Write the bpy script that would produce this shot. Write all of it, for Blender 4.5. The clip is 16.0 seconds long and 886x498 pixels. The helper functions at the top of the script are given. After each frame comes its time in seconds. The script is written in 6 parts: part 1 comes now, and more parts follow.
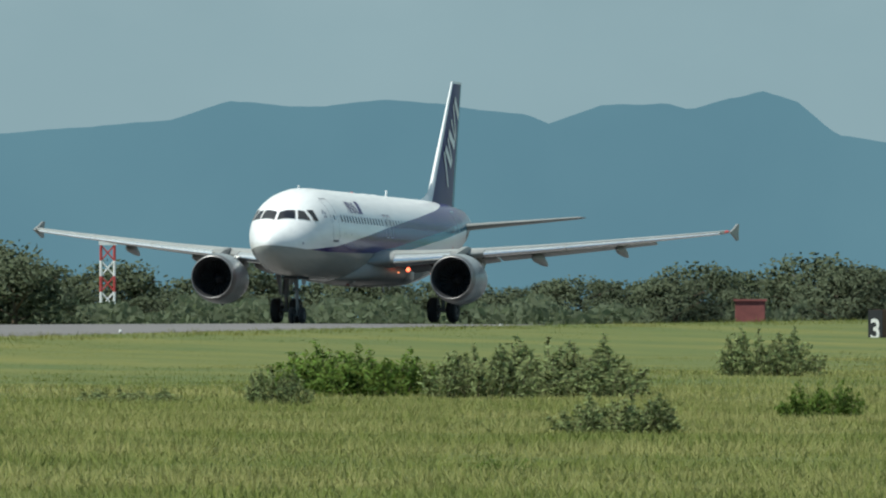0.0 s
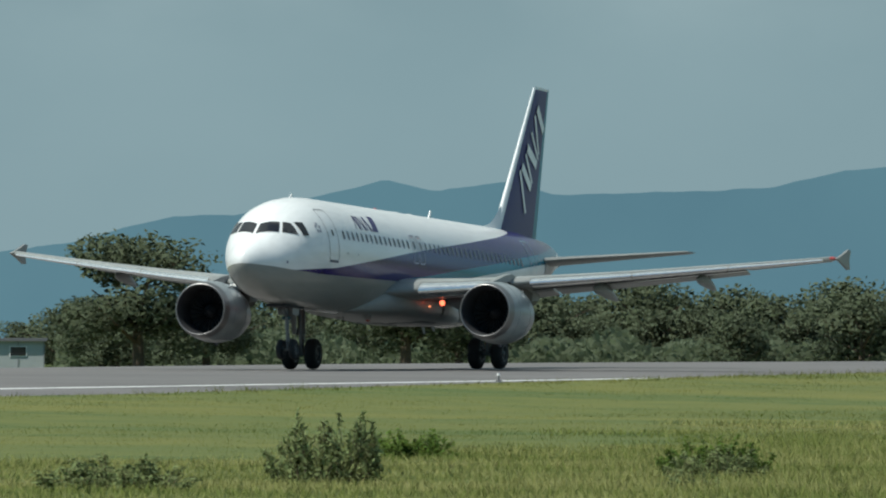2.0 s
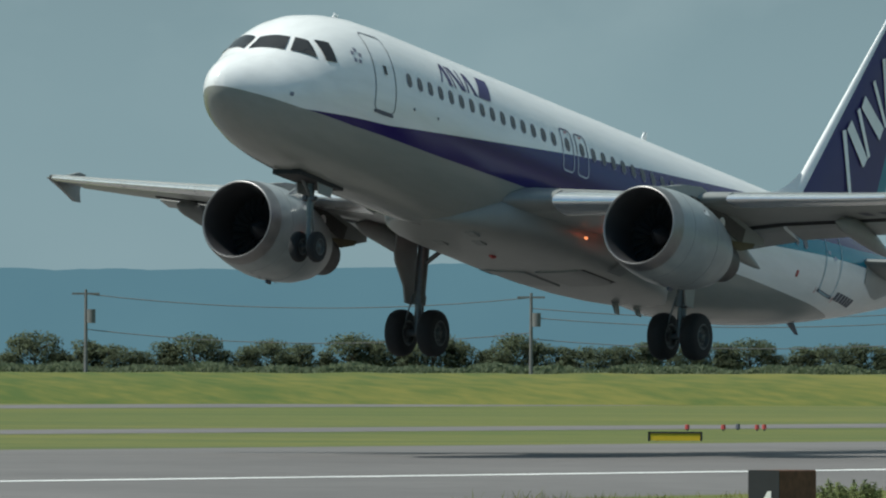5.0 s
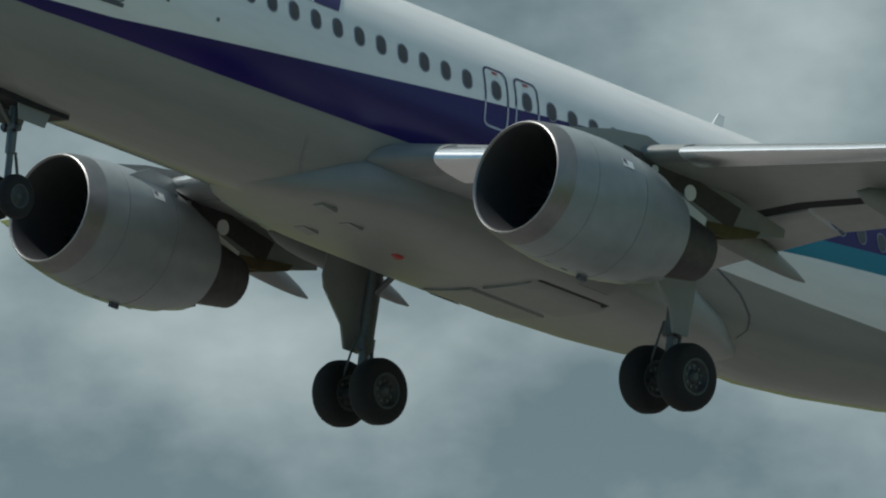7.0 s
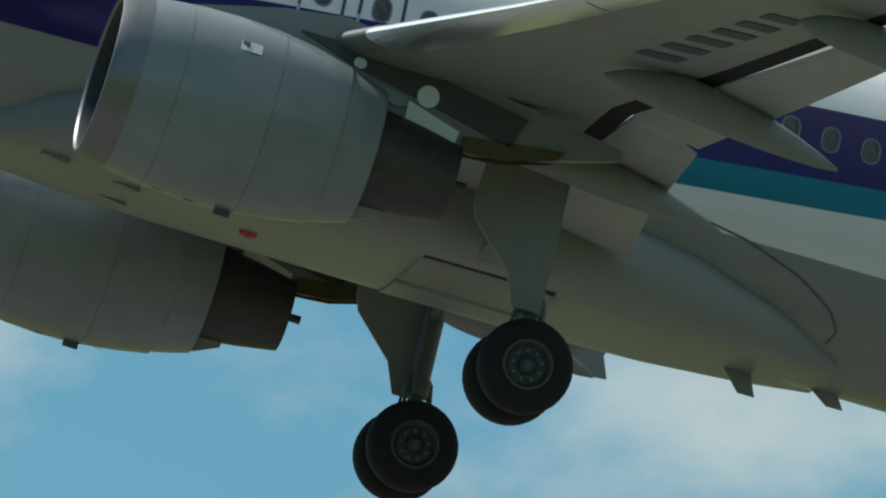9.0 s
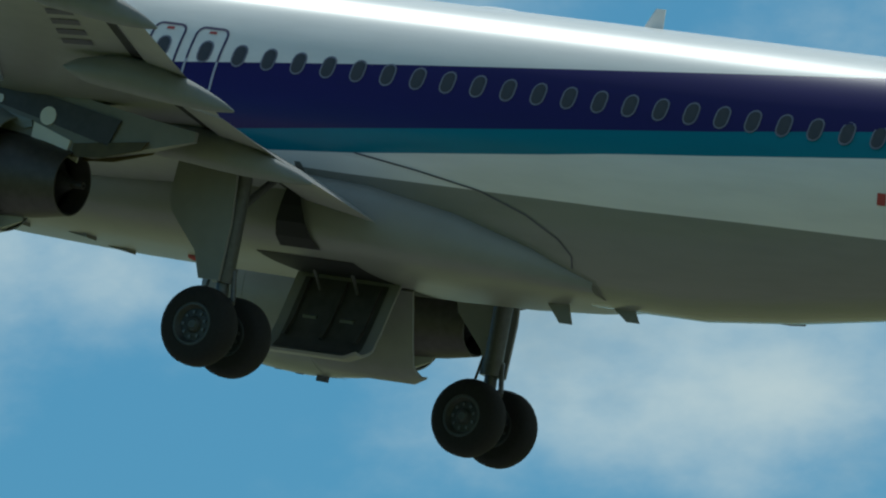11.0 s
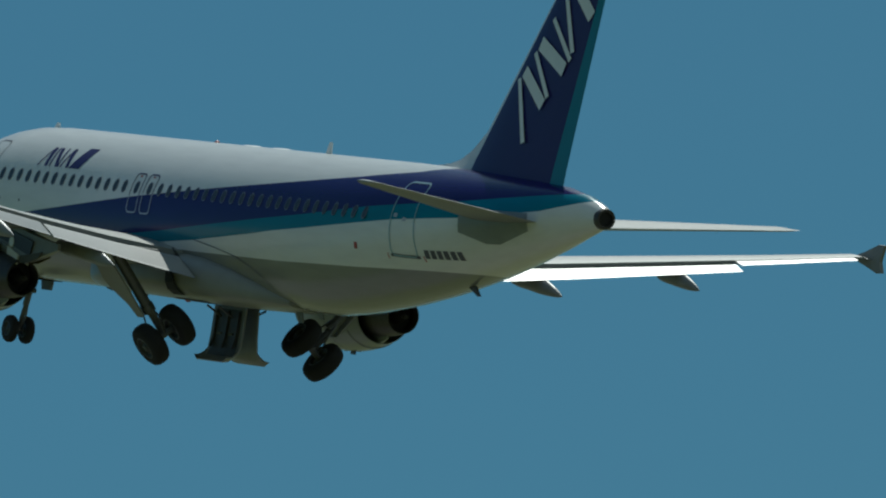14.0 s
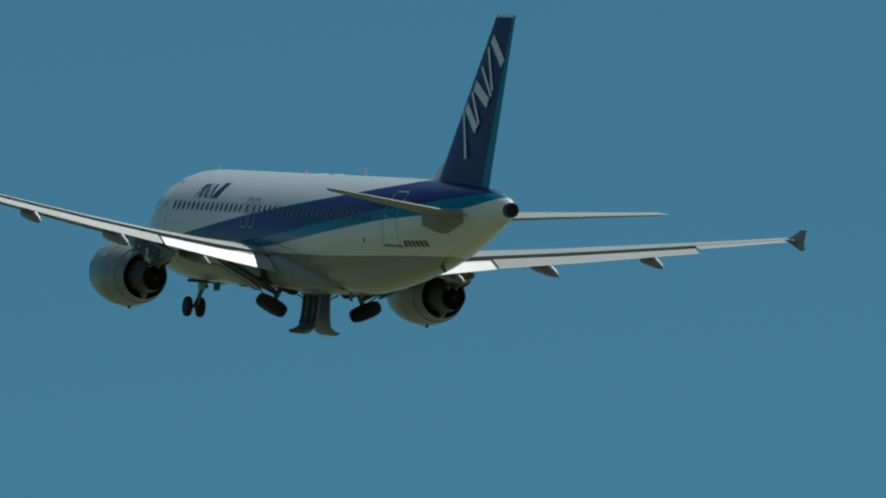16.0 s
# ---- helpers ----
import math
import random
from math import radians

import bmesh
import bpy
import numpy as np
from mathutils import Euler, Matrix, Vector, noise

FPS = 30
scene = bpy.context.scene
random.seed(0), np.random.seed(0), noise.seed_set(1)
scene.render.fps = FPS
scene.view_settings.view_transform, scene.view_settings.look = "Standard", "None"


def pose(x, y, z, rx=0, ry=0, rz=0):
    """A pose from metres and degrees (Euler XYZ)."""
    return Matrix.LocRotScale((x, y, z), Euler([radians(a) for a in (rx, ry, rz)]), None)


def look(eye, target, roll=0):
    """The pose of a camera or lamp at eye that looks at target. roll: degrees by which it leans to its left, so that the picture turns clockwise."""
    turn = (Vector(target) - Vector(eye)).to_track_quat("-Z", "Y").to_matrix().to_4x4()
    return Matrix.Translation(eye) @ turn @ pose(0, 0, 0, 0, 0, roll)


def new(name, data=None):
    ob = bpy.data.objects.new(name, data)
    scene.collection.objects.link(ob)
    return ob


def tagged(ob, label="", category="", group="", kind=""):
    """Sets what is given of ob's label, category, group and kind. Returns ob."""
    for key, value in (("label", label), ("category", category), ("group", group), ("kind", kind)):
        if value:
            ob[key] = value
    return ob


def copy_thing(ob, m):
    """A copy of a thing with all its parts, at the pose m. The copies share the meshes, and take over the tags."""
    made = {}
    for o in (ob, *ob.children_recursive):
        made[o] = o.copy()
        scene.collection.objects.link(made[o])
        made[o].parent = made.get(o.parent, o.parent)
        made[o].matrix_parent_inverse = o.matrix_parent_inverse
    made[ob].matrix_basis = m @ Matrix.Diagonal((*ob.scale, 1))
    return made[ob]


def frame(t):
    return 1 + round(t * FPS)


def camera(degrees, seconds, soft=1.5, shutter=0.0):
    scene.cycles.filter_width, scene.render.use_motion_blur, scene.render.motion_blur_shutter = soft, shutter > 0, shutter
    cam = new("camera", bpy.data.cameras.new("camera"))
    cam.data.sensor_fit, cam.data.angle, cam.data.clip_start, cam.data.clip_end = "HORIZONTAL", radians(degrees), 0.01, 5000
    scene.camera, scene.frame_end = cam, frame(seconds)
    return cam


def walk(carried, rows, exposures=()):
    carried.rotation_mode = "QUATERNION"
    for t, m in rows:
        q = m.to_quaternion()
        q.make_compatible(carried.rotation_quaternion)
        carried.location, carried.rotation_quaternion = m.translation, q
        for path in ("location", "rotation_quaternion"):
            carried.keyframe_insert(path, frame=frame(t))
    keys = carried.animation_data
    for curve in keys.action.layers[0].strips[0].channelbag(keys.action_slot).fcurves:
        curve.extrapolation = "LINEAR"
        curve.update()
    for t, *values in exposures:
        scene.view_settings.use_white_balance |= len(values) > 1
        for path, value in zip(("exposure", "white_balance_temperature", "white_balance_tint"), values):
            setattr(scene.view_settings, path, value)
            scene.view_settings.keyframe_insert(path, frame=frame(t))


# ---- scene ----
# Airport runway seen through a long lens: an airliner takes off, passes and climbs away.
RUNWAY_Y = 169.635
EYE_Z = 2.580
VIEW = (
    (0.0, 75.123, 0.066, 0.085),
    (0.5, 74.428, 0.084, 0.028),
    (1.0, 73.639, 0.127, 0.400),
    (1.5, 72.630, 0.198, 0.108),
    (2.0, 71.604, 0.213, 0.105),
    (2.5, 70.413, 0.200, 0.222),
    (3.0, 68.714, 0.184, 0.070),
    (3.5, 67.101, 0.181, 0.164),
    (4.0, 65.248, 0.168, 0.074),
    (4.5, 62.931, 0.177, 0.285),
    (5.0, 60.483, 0.412, 0.174),
    (5.5, 57.614, 0.896, -0.090),
    (6.0, 54.182, 1.591, -0.404),
    (6.5, 50.005, 2.448, -0.668),
    (7.0, 44.855, 3.394, -0.779),
    (7.5, 39.221, 4.291, 0.092),
    (8.0, 31.723, 5.530, 0.310),
    (8.5, 21.048, 7.286, 0.006),
    (9.0, 10.789, 9.278, 0.152),
    (9.5, -0.350, 10.954, 0.150),
    (10.0, -11.878, 12.223, -0.086),
    (10.5, -22.535, 12.946, -0.092),
    (11.0, -31.791, 13.094, -0.105),
    (11.5, -39.521, 12.946, -0.122),
    (12.0, -45.852, 12.720, -0.135),
    (12.5, -51.003, 12.553, -0.141),
    (13.0, -54.547, 12.393, 0.060),
    (13.5, -58.191, 12.168, -0.002),
    (14.0, -61.021, 11.975, -0.040),
    (14.5, -63.530, 11.765, -0.225),
    (15.0, -65.638, 11.656, 0.035),
    (15.5, -67.534, 11.529, 0.310),
    (16.0, -69.179, 11.294, -0.000),
)
FLIGHT = (
    (0.0, 624.29, -0.050, 1.204, 0.67, -0.32),
    (0.5, 595.46, 0.003, 1.139, 0.41, -0.41),
    (1.0, 566.01, -0.016, 1.206, -0.07, -0.44),
    (1.5, 535.68, -0.054, 1.854, -0.38, -0.24),
    (2.0, 504.15, 0.020, 2.566, -0.42, -0.29),
    (2.5, 471.81, 0.012, 3.655, -0.22, -0.19),
    (3.0, 438.85, 0.041, 4.947, -0.03, 0.12),
    (3.5, 405.49, 0.251, 6.457, 0.18, 0.29),
    (4.0, 372.07, 0.576, 8.116, 0.26, 0.39),
    (4.5, 338.49, 1.331, 9.173, 0.24, 0.51),
    (5.0, 304.97, 2.701, 10.260, 0.22, 0.47),
    (5.5, 271.49, 5.053, 11.340, 0.19, 0.36),
    (6.0, 237.96, 8.012, 12.314, 0.14, 0.24),
    (6.5, 204.29, 11.206, 13.082, 0.11, 0.14),
    (7.0, 170.39, 14.261, 13.547, 0.09, 0.10),
    (7.5, 136.33, 17.121, 13.825, 0.06, 0.17),
    (8.0, 101.93, 20.295, 13.888, -0.03, 0.37),
    (8.5, 67.27, 24.101, 14.042, -0.03, 0.35),
    (9.0, 32.51, 28.526, 14.164, 0.10, 0.31),
    (9.5, -2.25, 33.465, 14.086, 0.31, 0.17),
    (10.0, -37.06, 38.473, 13.733, 0.56, 0.00),
    (10.5, -71.89, 43.055, 13.542, 0.55, 0.01),
    (11.0, -106.77, 47.063, 13.580, 0.55, 0.03),
    (11.5, -141.71, 50.910, 13.703, 0.54, 0.06),
    (12.0, -176.71, 55.010, 13.764, 0.53, 0.08),
    (12.5, -211.79, 59.776, 13.619, 0.53, 0.09),
    (13.0, -246.91, 65.015, 13.322, 0.30, 0.03),
    (13.5, -282.28, 70.350, 13.364, 0.02, 0.04),
    (14.0, -317.71, 75.722, 13.574, -0.27, 0.06),
    (14.5, -353.06, 81.096, 13.440, -0.58, 0.06),
    (15.0, -388.28, 86.399, 13.077, -0.81, -0.04),
    (15.5, -423.49, 91.688, 12.443, -0.84, -0.12),
    (16.0, -458.95, 97.015, 11.800, -0.59, -0.11),
)

cam = camera(3.6804, 16.0, soft=2.1)
walk(cam, [(t, pose(0, 0, EYE_Z, 90 + tilt, 0, -bearing) @ pose(0, 0, 0, 0, 0, roll)) for t, bearing, tilt, roll in VIEW],
     exposures=[(t, stops, kelvin, tint) for t, stops, kelvin, tint in (
         (0.0, 0.04, 6300, 4), (1.5, -0.15, 6300, 4), (4.5, -0.17, 6300, 4), (7.0, -0.4, 6300, 6), (8.5, -0.35, 6300, 8), (9.0, -0.5, 6200, 4), (9.5, -0.28, 5950, 4), (10.0, -0.38, 5900, 3), (12.5, -0.80, 6000, 0), (14.0, -1.04, 6050, 0), (16.0, -1.04, 6050, 0))])

# ---- light ----
SUN = Vector((-0.42, 0.34, 0.84)).normalized()
sun = new("sun", bpy.data.lights.new("sun", "SUN"))
sun.data.energy, sun.data.angle, sun.data.color = 5.0, radians(0.5), (1.0, 0.95, 0.87)
sun.matrix_world = look((0, 0, 300), Vector((0, 0, 300)) - SUN)


def build_world():
    w = bpy.data.worlds.new("sky")
    scene.world = w
    w.use_nodes = True
    nt = w.node_tree
    nt.nodes.clear()
    n, l = nt.nodes.new, nt.links.new
    out, bg = n("ShaderNodeOutputWorld"), n("ShaderNodeBackground")
    sky = n("ShaderNodeTexSky")
    sky.sky_type, sky.sun_disc = "NISHITA", False
    sky.sun_elevation = math.asin(SUN.z)
    sky.sun_rotation = math.atan2(SUN.x, SUN.y)
    sky.air_density, sky.dust_density, sky.ozone_density = 1.0, 0.6, 2.0
    tint = n("ShaderNodeMixRGB")
    tint.blend_type, tint.inputs[0].default_value, tint.inputs[2].default_value = "MULTIPLY", 1.0, (0.29, 0.56, 0.61, 1)
    l(sky.outputs[0], tint.inputs[1])
    co = n("ShaderNodeTexCoord")
    stretch = n("ShaderNodeMapping")
    stretch.inputs["Scale"].default_value = (22, 22, 36)
    l(co.outputs["Generated"], stretch.inputs[0])
    big = n("ShaderNodeTexNoise")
    big.inputs["Scale"].default_value, big.inputs["Detail"].default_value, big.inputs["Roughness"].default_value = 1.0, 9, 0.55
    l(stretch.outputs[0], big.inputs["Vector"])
    # the cloud bank: closed above the runway's far end, broken overhead, clear along the climb
    split = n("ShaderNodeSeparateXYZ")
    l(co.outputs["Generated"], split.inputs[0])

    def ranged(src, a, b, c, d, smooth=False):
        r = n("ShaderNodeMapRange")
        if smooth:
            r.interpolation_type = "SMOOTHSTEP"
        for key, v in (("From Min", a), ("From Max", b), ("To Min", c), ("To Max", d)):
            r.inputs[key].default_value = v
        l(src, r.inputs[0])
        return r.outputs[0]

    def maths(op, p, q):
        k = n("ShaderNodeMath")
        k.operation = op
        for i, v in enumerate((p, q)):
            if isinstance(v, (int, float)):
                k.inputs[i].default_value = v
            else:
                l(v, k.inputs[i])
        return k.outputs[0]

    cover = maths("ADD", ranged(split.outputs["X"], -0.86, -0.72, -0.42, 0.0), ranged(split.outputs["X"], 0.21, 0.33, 0.0, 0.40))
    cover = maths("ADD", cover, ranged(split.outputs["X"], 0.14, 0.06, 0.0, 0.10))
    cover = maths("ADD", cover, ranged(split.outputs["X"], -0.08, -0.16, 0.0, -0.10))
    cover = maths("ADD", cover, ranged(split.outputs["Y"], -0.15, 0.25, -0.26, 0.0))
    # a higher bank beside the climb
    cover = maths("ADD", cover, maths("MULTIPLY", maths("MULTIPLY", ranged(split.outputs["Z"], 0.212, 0.228, 0.0, 0.38), ranged(split.outputs["X"], -0.828, -0.812, 0.0, 1.0)), ranged(split.outputs["X"], -0.796, -0.774, 1.0, 0.12)))
    edge = ranged(maths("ADD", big.outputs["Fac"], cover), 0.42, 0.74, 0.0, 1.0, True)
    # a thin even veil near the zenith of the pass
    veil = maths("MULTIPLY", ranged(split.outputs["X"], -0.50, -0.24, 0.0, 0.24), ranged(split.outputs["X"], 0.0, 0.2, 1.0, 0.25))
    edge = maths("MAXIMUM", edge, veil)
    grey = n("ShaderNodeTexNoise")
    grey.inputs["Scale"].default_value, grey.inputs["Detail"].default_value = 1.7, 7
    l(stretch.outputs[0], grey.inputs["Vector"])
    tone = maths("ADD", grey.outputs["Fac"], ranged(split.outputs["X"], 0.37, 0.52, 0.36, -0.05))
    shade = n("ShaderNodeValToRGB")
    shade.color_ramp.elements[0].position, shade.color_ramp.elements[0].color = 0.34, (2.0, 2.75, 3.05, 1)
    shade.color_ramp.elements[1].position, shade.color_ramp.elements[1].color = 0.78, (7.3, 8.2, 8.2, 1)
    l(tone, shade.inputs[0])
    # the clear sky is paler on the side of the sun
    pale = n("ShaderNodeVectorMath")
    pale.operation = "SCALE"
    l(tint.outputs[0], pale.inputs[0]), l(ranged(split.outputs["X"], -0.80, -0.20, 1.0, 1.75), pale.inputs["Scale"])
    mix = n("ShaderNodeMixRGB")
    l(edge, mix.inputs[0]), l(pale.outputs[0], mix.inputs[1]), l(shade.outputs[0], mix.inputs[2])
    # even haze low above the land
    haze = n("ShaderNodeMixRGB")
    l(ranged(split.outputs["Z"], 0.014, 0.05, 0.95, 0.0, True), haze.inputs[0])
    l(mix.outputs[0], haze.inputs[1])
    haze.inputs[2].default_value = (2.75, 3.85, 4.25, 1)
    # the whole sky is brighter down the climb, on the sun's side
    gain = n("ShaderNodeVectorMath")
    gain.operation = "SCALE"
    l(haze.outputs[0], gain.inputs[0]), l(ranged(split.outputs["X"], -0.76, -0.28, 1.20, 1.0, True), gain.inputs["Scale"])
    l(gain.outputs[0], bg.inputs[0])
    bg.inputs[1].default_value = 0.10
    l(bg.outputs[0], out.inputs[0])


build_world()


# ---- materials ----
def material(name, colour, rough=0.6, metal=0.0, grain=0.0, scale=20.0, stain=0.0, bump=0.0, spread=0.0, coat=0.0, island=False, through_light=0.0):
    """A surface with grain at one scale, stains at a second, fine relief, and a spread of tone from piece to piece."""
    m = bpy.data.materials.new(name)
    m.use_nodes = True
    nt = m.node_tree
    n, l = nt.nodes.new, nt.links.new
    p = nt.nodes["Principled BSDF"]
    p.inputs["Base Color"].default_value = (*colour, 1)
    p.inputs["Roughness"].default_value, p.inputs["Metallic"].default_value = rough, metal
    p.inputs["Coat Weight"].default_value = coat
    co = n("ShaderNodeTexCoord")
    last = None
    value = n("ShaderNodeHueSaturation")
    value.inputs["Color"].default_value = (*colour, 1)

    def noisy(size, amount):
        t = n("ShaderNodeTexNoise")
        t.inputs["Scale"].default_value, t.inputs["Detail"].default_value = size, 5
        l(co.outputs["Object"], t.inputs["Vector"])
        r = n("ShaderNodeMapRange")
        r.inputs["From Min"].default_value, r.inputs["From Max"].default_value = 0.3, 0.7
        r.inputs["To Min"].default_value, r.inputs["To Max"].default_value = 1 - amount, 1 + amount
        l(t.outputs["Fac"], r.inputs[0])
        return r.outputs[0], t

    for size, amount in ((scale, grain), (scale / 14, stain)):
        if amount:
            o, t = noisy(size, amount)
            if last:
                k = n("ShaderNodeMath")
                k.operation = "MULTIPLY"
                l(last, k.inputs[0]), l(o, k.inputs[1])
                o = k.outputs[0]
            last = o
    if spread:
        src = n("ShaderNodeNewGeometry").outputs["Random Per Island"] if island else n("ShaderNodeObjectInfo").outputs["Random"]
        r = n("ShaderNodeMapRange")
        r.inputs["To Min"].default_value, r.inputs["To Max"].default_value = 1 - spread, 1 + spread
        l(src, r.inputs[0])
        o = r.outputs[0]
        hue = n("ShaderNodeMapRange")
        hue.inputs["To Min"].default_value, hue.inputs["To Max"].default_value = 0.5 - 0.05 * spread, 0.5 + 0.05 * spread
        l(src, hue.inputs[0])
        l(hue.outputs[0], value.inputs["Hue"])
        if last:
            k = n("ShaderNodeMath")
            k.operation = "MULTIPLY"
            l(last, k.inputs[0]), l(o, k.inputs[1])
            o = k.outputs[0]
        last = o
    if last:
        l(last, value.inputs["Value"])
        l(value.outputs[0], p.inputs["Base Color"])
    if bump:
        _, t = noisy(scale * 1.7, 0.5)
        b = n("ShaderNodeBump")
        b.inputs["Strength"].default_value, b.inputs["Distance"].default_value = bump, 0.02
        l(t.outputs["Fac"], b.inputs["Height"])
        l(b.outputs[0], p.inputs["Normal"])
    if through_light:
        tr = n("ShaderNodeBsdfTranslucent")
        l(value.outputs[0], tr.inputs[0])
        ms = n("ShaderNodeMixShader")
        ms.inputs[0].default_value = through_light
        l(p.outputs[0], ms.inputs[1]), l(tr.outputs[0], ms.inputs[2])
        l(ms.outputs[0], nt.nodes["Material Output"].inputs[0])
    return m


def glowing(name, colour, strength):
    m = material(name, (0.02, 0.02, 0.02))
    p = m.node_tree.nodes["Principled BSDF"]
    p.inputs["Emission Color"].default_value, p.inputs["Emission Strength"].default_value = (*colour, 1), strength
    return m


PURPLE, TEAL = (0.015, 0.006, 0.110), (0.008, 0.190, 0.275)
WHITE = (0.80, 0.80, 0.79)


def livery():
    """White fuselage paint with a rising dark blue band, a light blue band under it, and a grey belly."""
    m = material("fuselage_paint", WHITE, 0.21)
    nt = m.node_tree
    n, l = nt.nodes.new, nt.links.new
    p = nt.nodes["Principled BSDF"]
    p.inputs["Specular IOR Level"].default_value = 0.4
    co, sp = n("ShaderNodeTexCoord"), n("ShaderNodeSeparateXYZ")
    l(co.outputs["Object"], sp.inputs[0])
    u = n("ShaderNodeMapRange")
    u.inputs["From Min"].default_value, u.inputs["From Max"].default_value = -17.71, 20.29
    l(sp.outputs["X"], u.inputs[0])

    def below(line):
        """1 where the skin lies under a line given by (metres from the nose, height above the centreline)."""
        r = n("ShaderNodeValToRGB")
        e = r.color_ramp.elements
        while len(e) < len(line):
            e.new(0.5)
        for k, (x, z) in enumerate(line):
            e[k].position = x / 38
            g = (z + 3) / 6
            e[k].color = (g, g, g, 1)
        l(u.outputs[0], r.inputs[0])
        h = n("ShaderNodeMapRange")
        h.inputs["From Min"].default_value, h.inputs["From Max"].default_value = 0.8, 6.8
        l(sp.outputs["Z"], h.inputs[0])
        d = n("ShaderNodeMath")
        d.operation = "SUBTRACT"
        l(r.outputs[0], d.inputs[0]), l(h.outputs[0], d.inputs[1])
        s = n("ShaderNodeMapRange")
        s.inputs["From Min"].default_value, s.inputs["From Max"].default_value = -0.001, 0.001
        l(d.outputs[0], s.inputs[0])
        return s.outputs[0]

    layers = (
        (((0, -3), (2.1, -0.82), (3.9, -0.68), (5.4, -0.59), (7.9, -0.30), (10.6, 0.01), (14.1, 0.42), (18.4, 0.86), (22.2, 1.22), (26, 1.59), (28.6, 1.89), (30.5, 2.3), (38, 3)), PURPLE),
        (((0, -3), (12.9, -0.9), (13, -0.66), (16, -0.40), (18.2, -0.16), (20, 0.03), (22, 0.24), (24.3, 0.47), (27.6, 0.86), (31.4, 1.2), (36, 1.75), (38, 2.4)), TEAL),
        (((0, -0.75), (4, -0.95), (12, -0.95), (14.5, -0.80), (18.1, -0.53), (18.9, -0.45), (21.5, -0.19), (22.6, -0.06), (24.4, 0.11), (27, 0.38), (29, 0.59), (32, 0.82), (35, 1.2), (38, 1.9)), WHITE),
        (((0, -0.64), (2.1, -0.80), (4, -0.87), (8, -0.83), (12.6, -0.75), (18, -0.83), (23, -0.82), (27, -0.74), (29.6, -0.65), (38, -0.4)), (0.265, 0.27, 0.25)))
    last = (*WHITE, 1)
    for line, colour in layers:
        mx = n("ShaderNodeMixRGB")
        l(below(line), mx.inputs[0])
        if isinstance(last, tuple):
            mx.inputs[1].default_value = last
        else:
            l(last, mx.inputs[1])
        mx.inputs[2].default_value = (*colour, 1)
        last = mx.outputs[0]
    # faint dirt streaks along the skin
    mp, t, r = n("ShaderNodeMapping"), n("ShaderNodeTexNoise"), n("ShaderNodeMapRange")
    mp.inputs["Scale"].default_value = (0.35, 2.2, 2.2)
    l(co.outputs["Object"], mp.inputs[0]), l(mp.outputs[0], t.inputs["Vector"])
    t.inputs["Scale"].default_value, t.inputs["Detail"].default_value = 2.0, 6
    r.inputs["From Min"].default_value, r.inputs["From Max"].default_value, r.inputs["To Min"].default_value = 0.3, 0.6, 0.93
    l(t.outputs["Fac"], r.inputs[0])
    mul = n("ShaderNodeMixRGB")
    mul.blend_type, mul.inputs[0].default_value = "MULTIPLY", 1
    l(last, mul.inputs[1]), l(r.outputs[0], mul.inputs[2])
    l(mul.outputs[0], p.inputs["Base Color"])
    return m


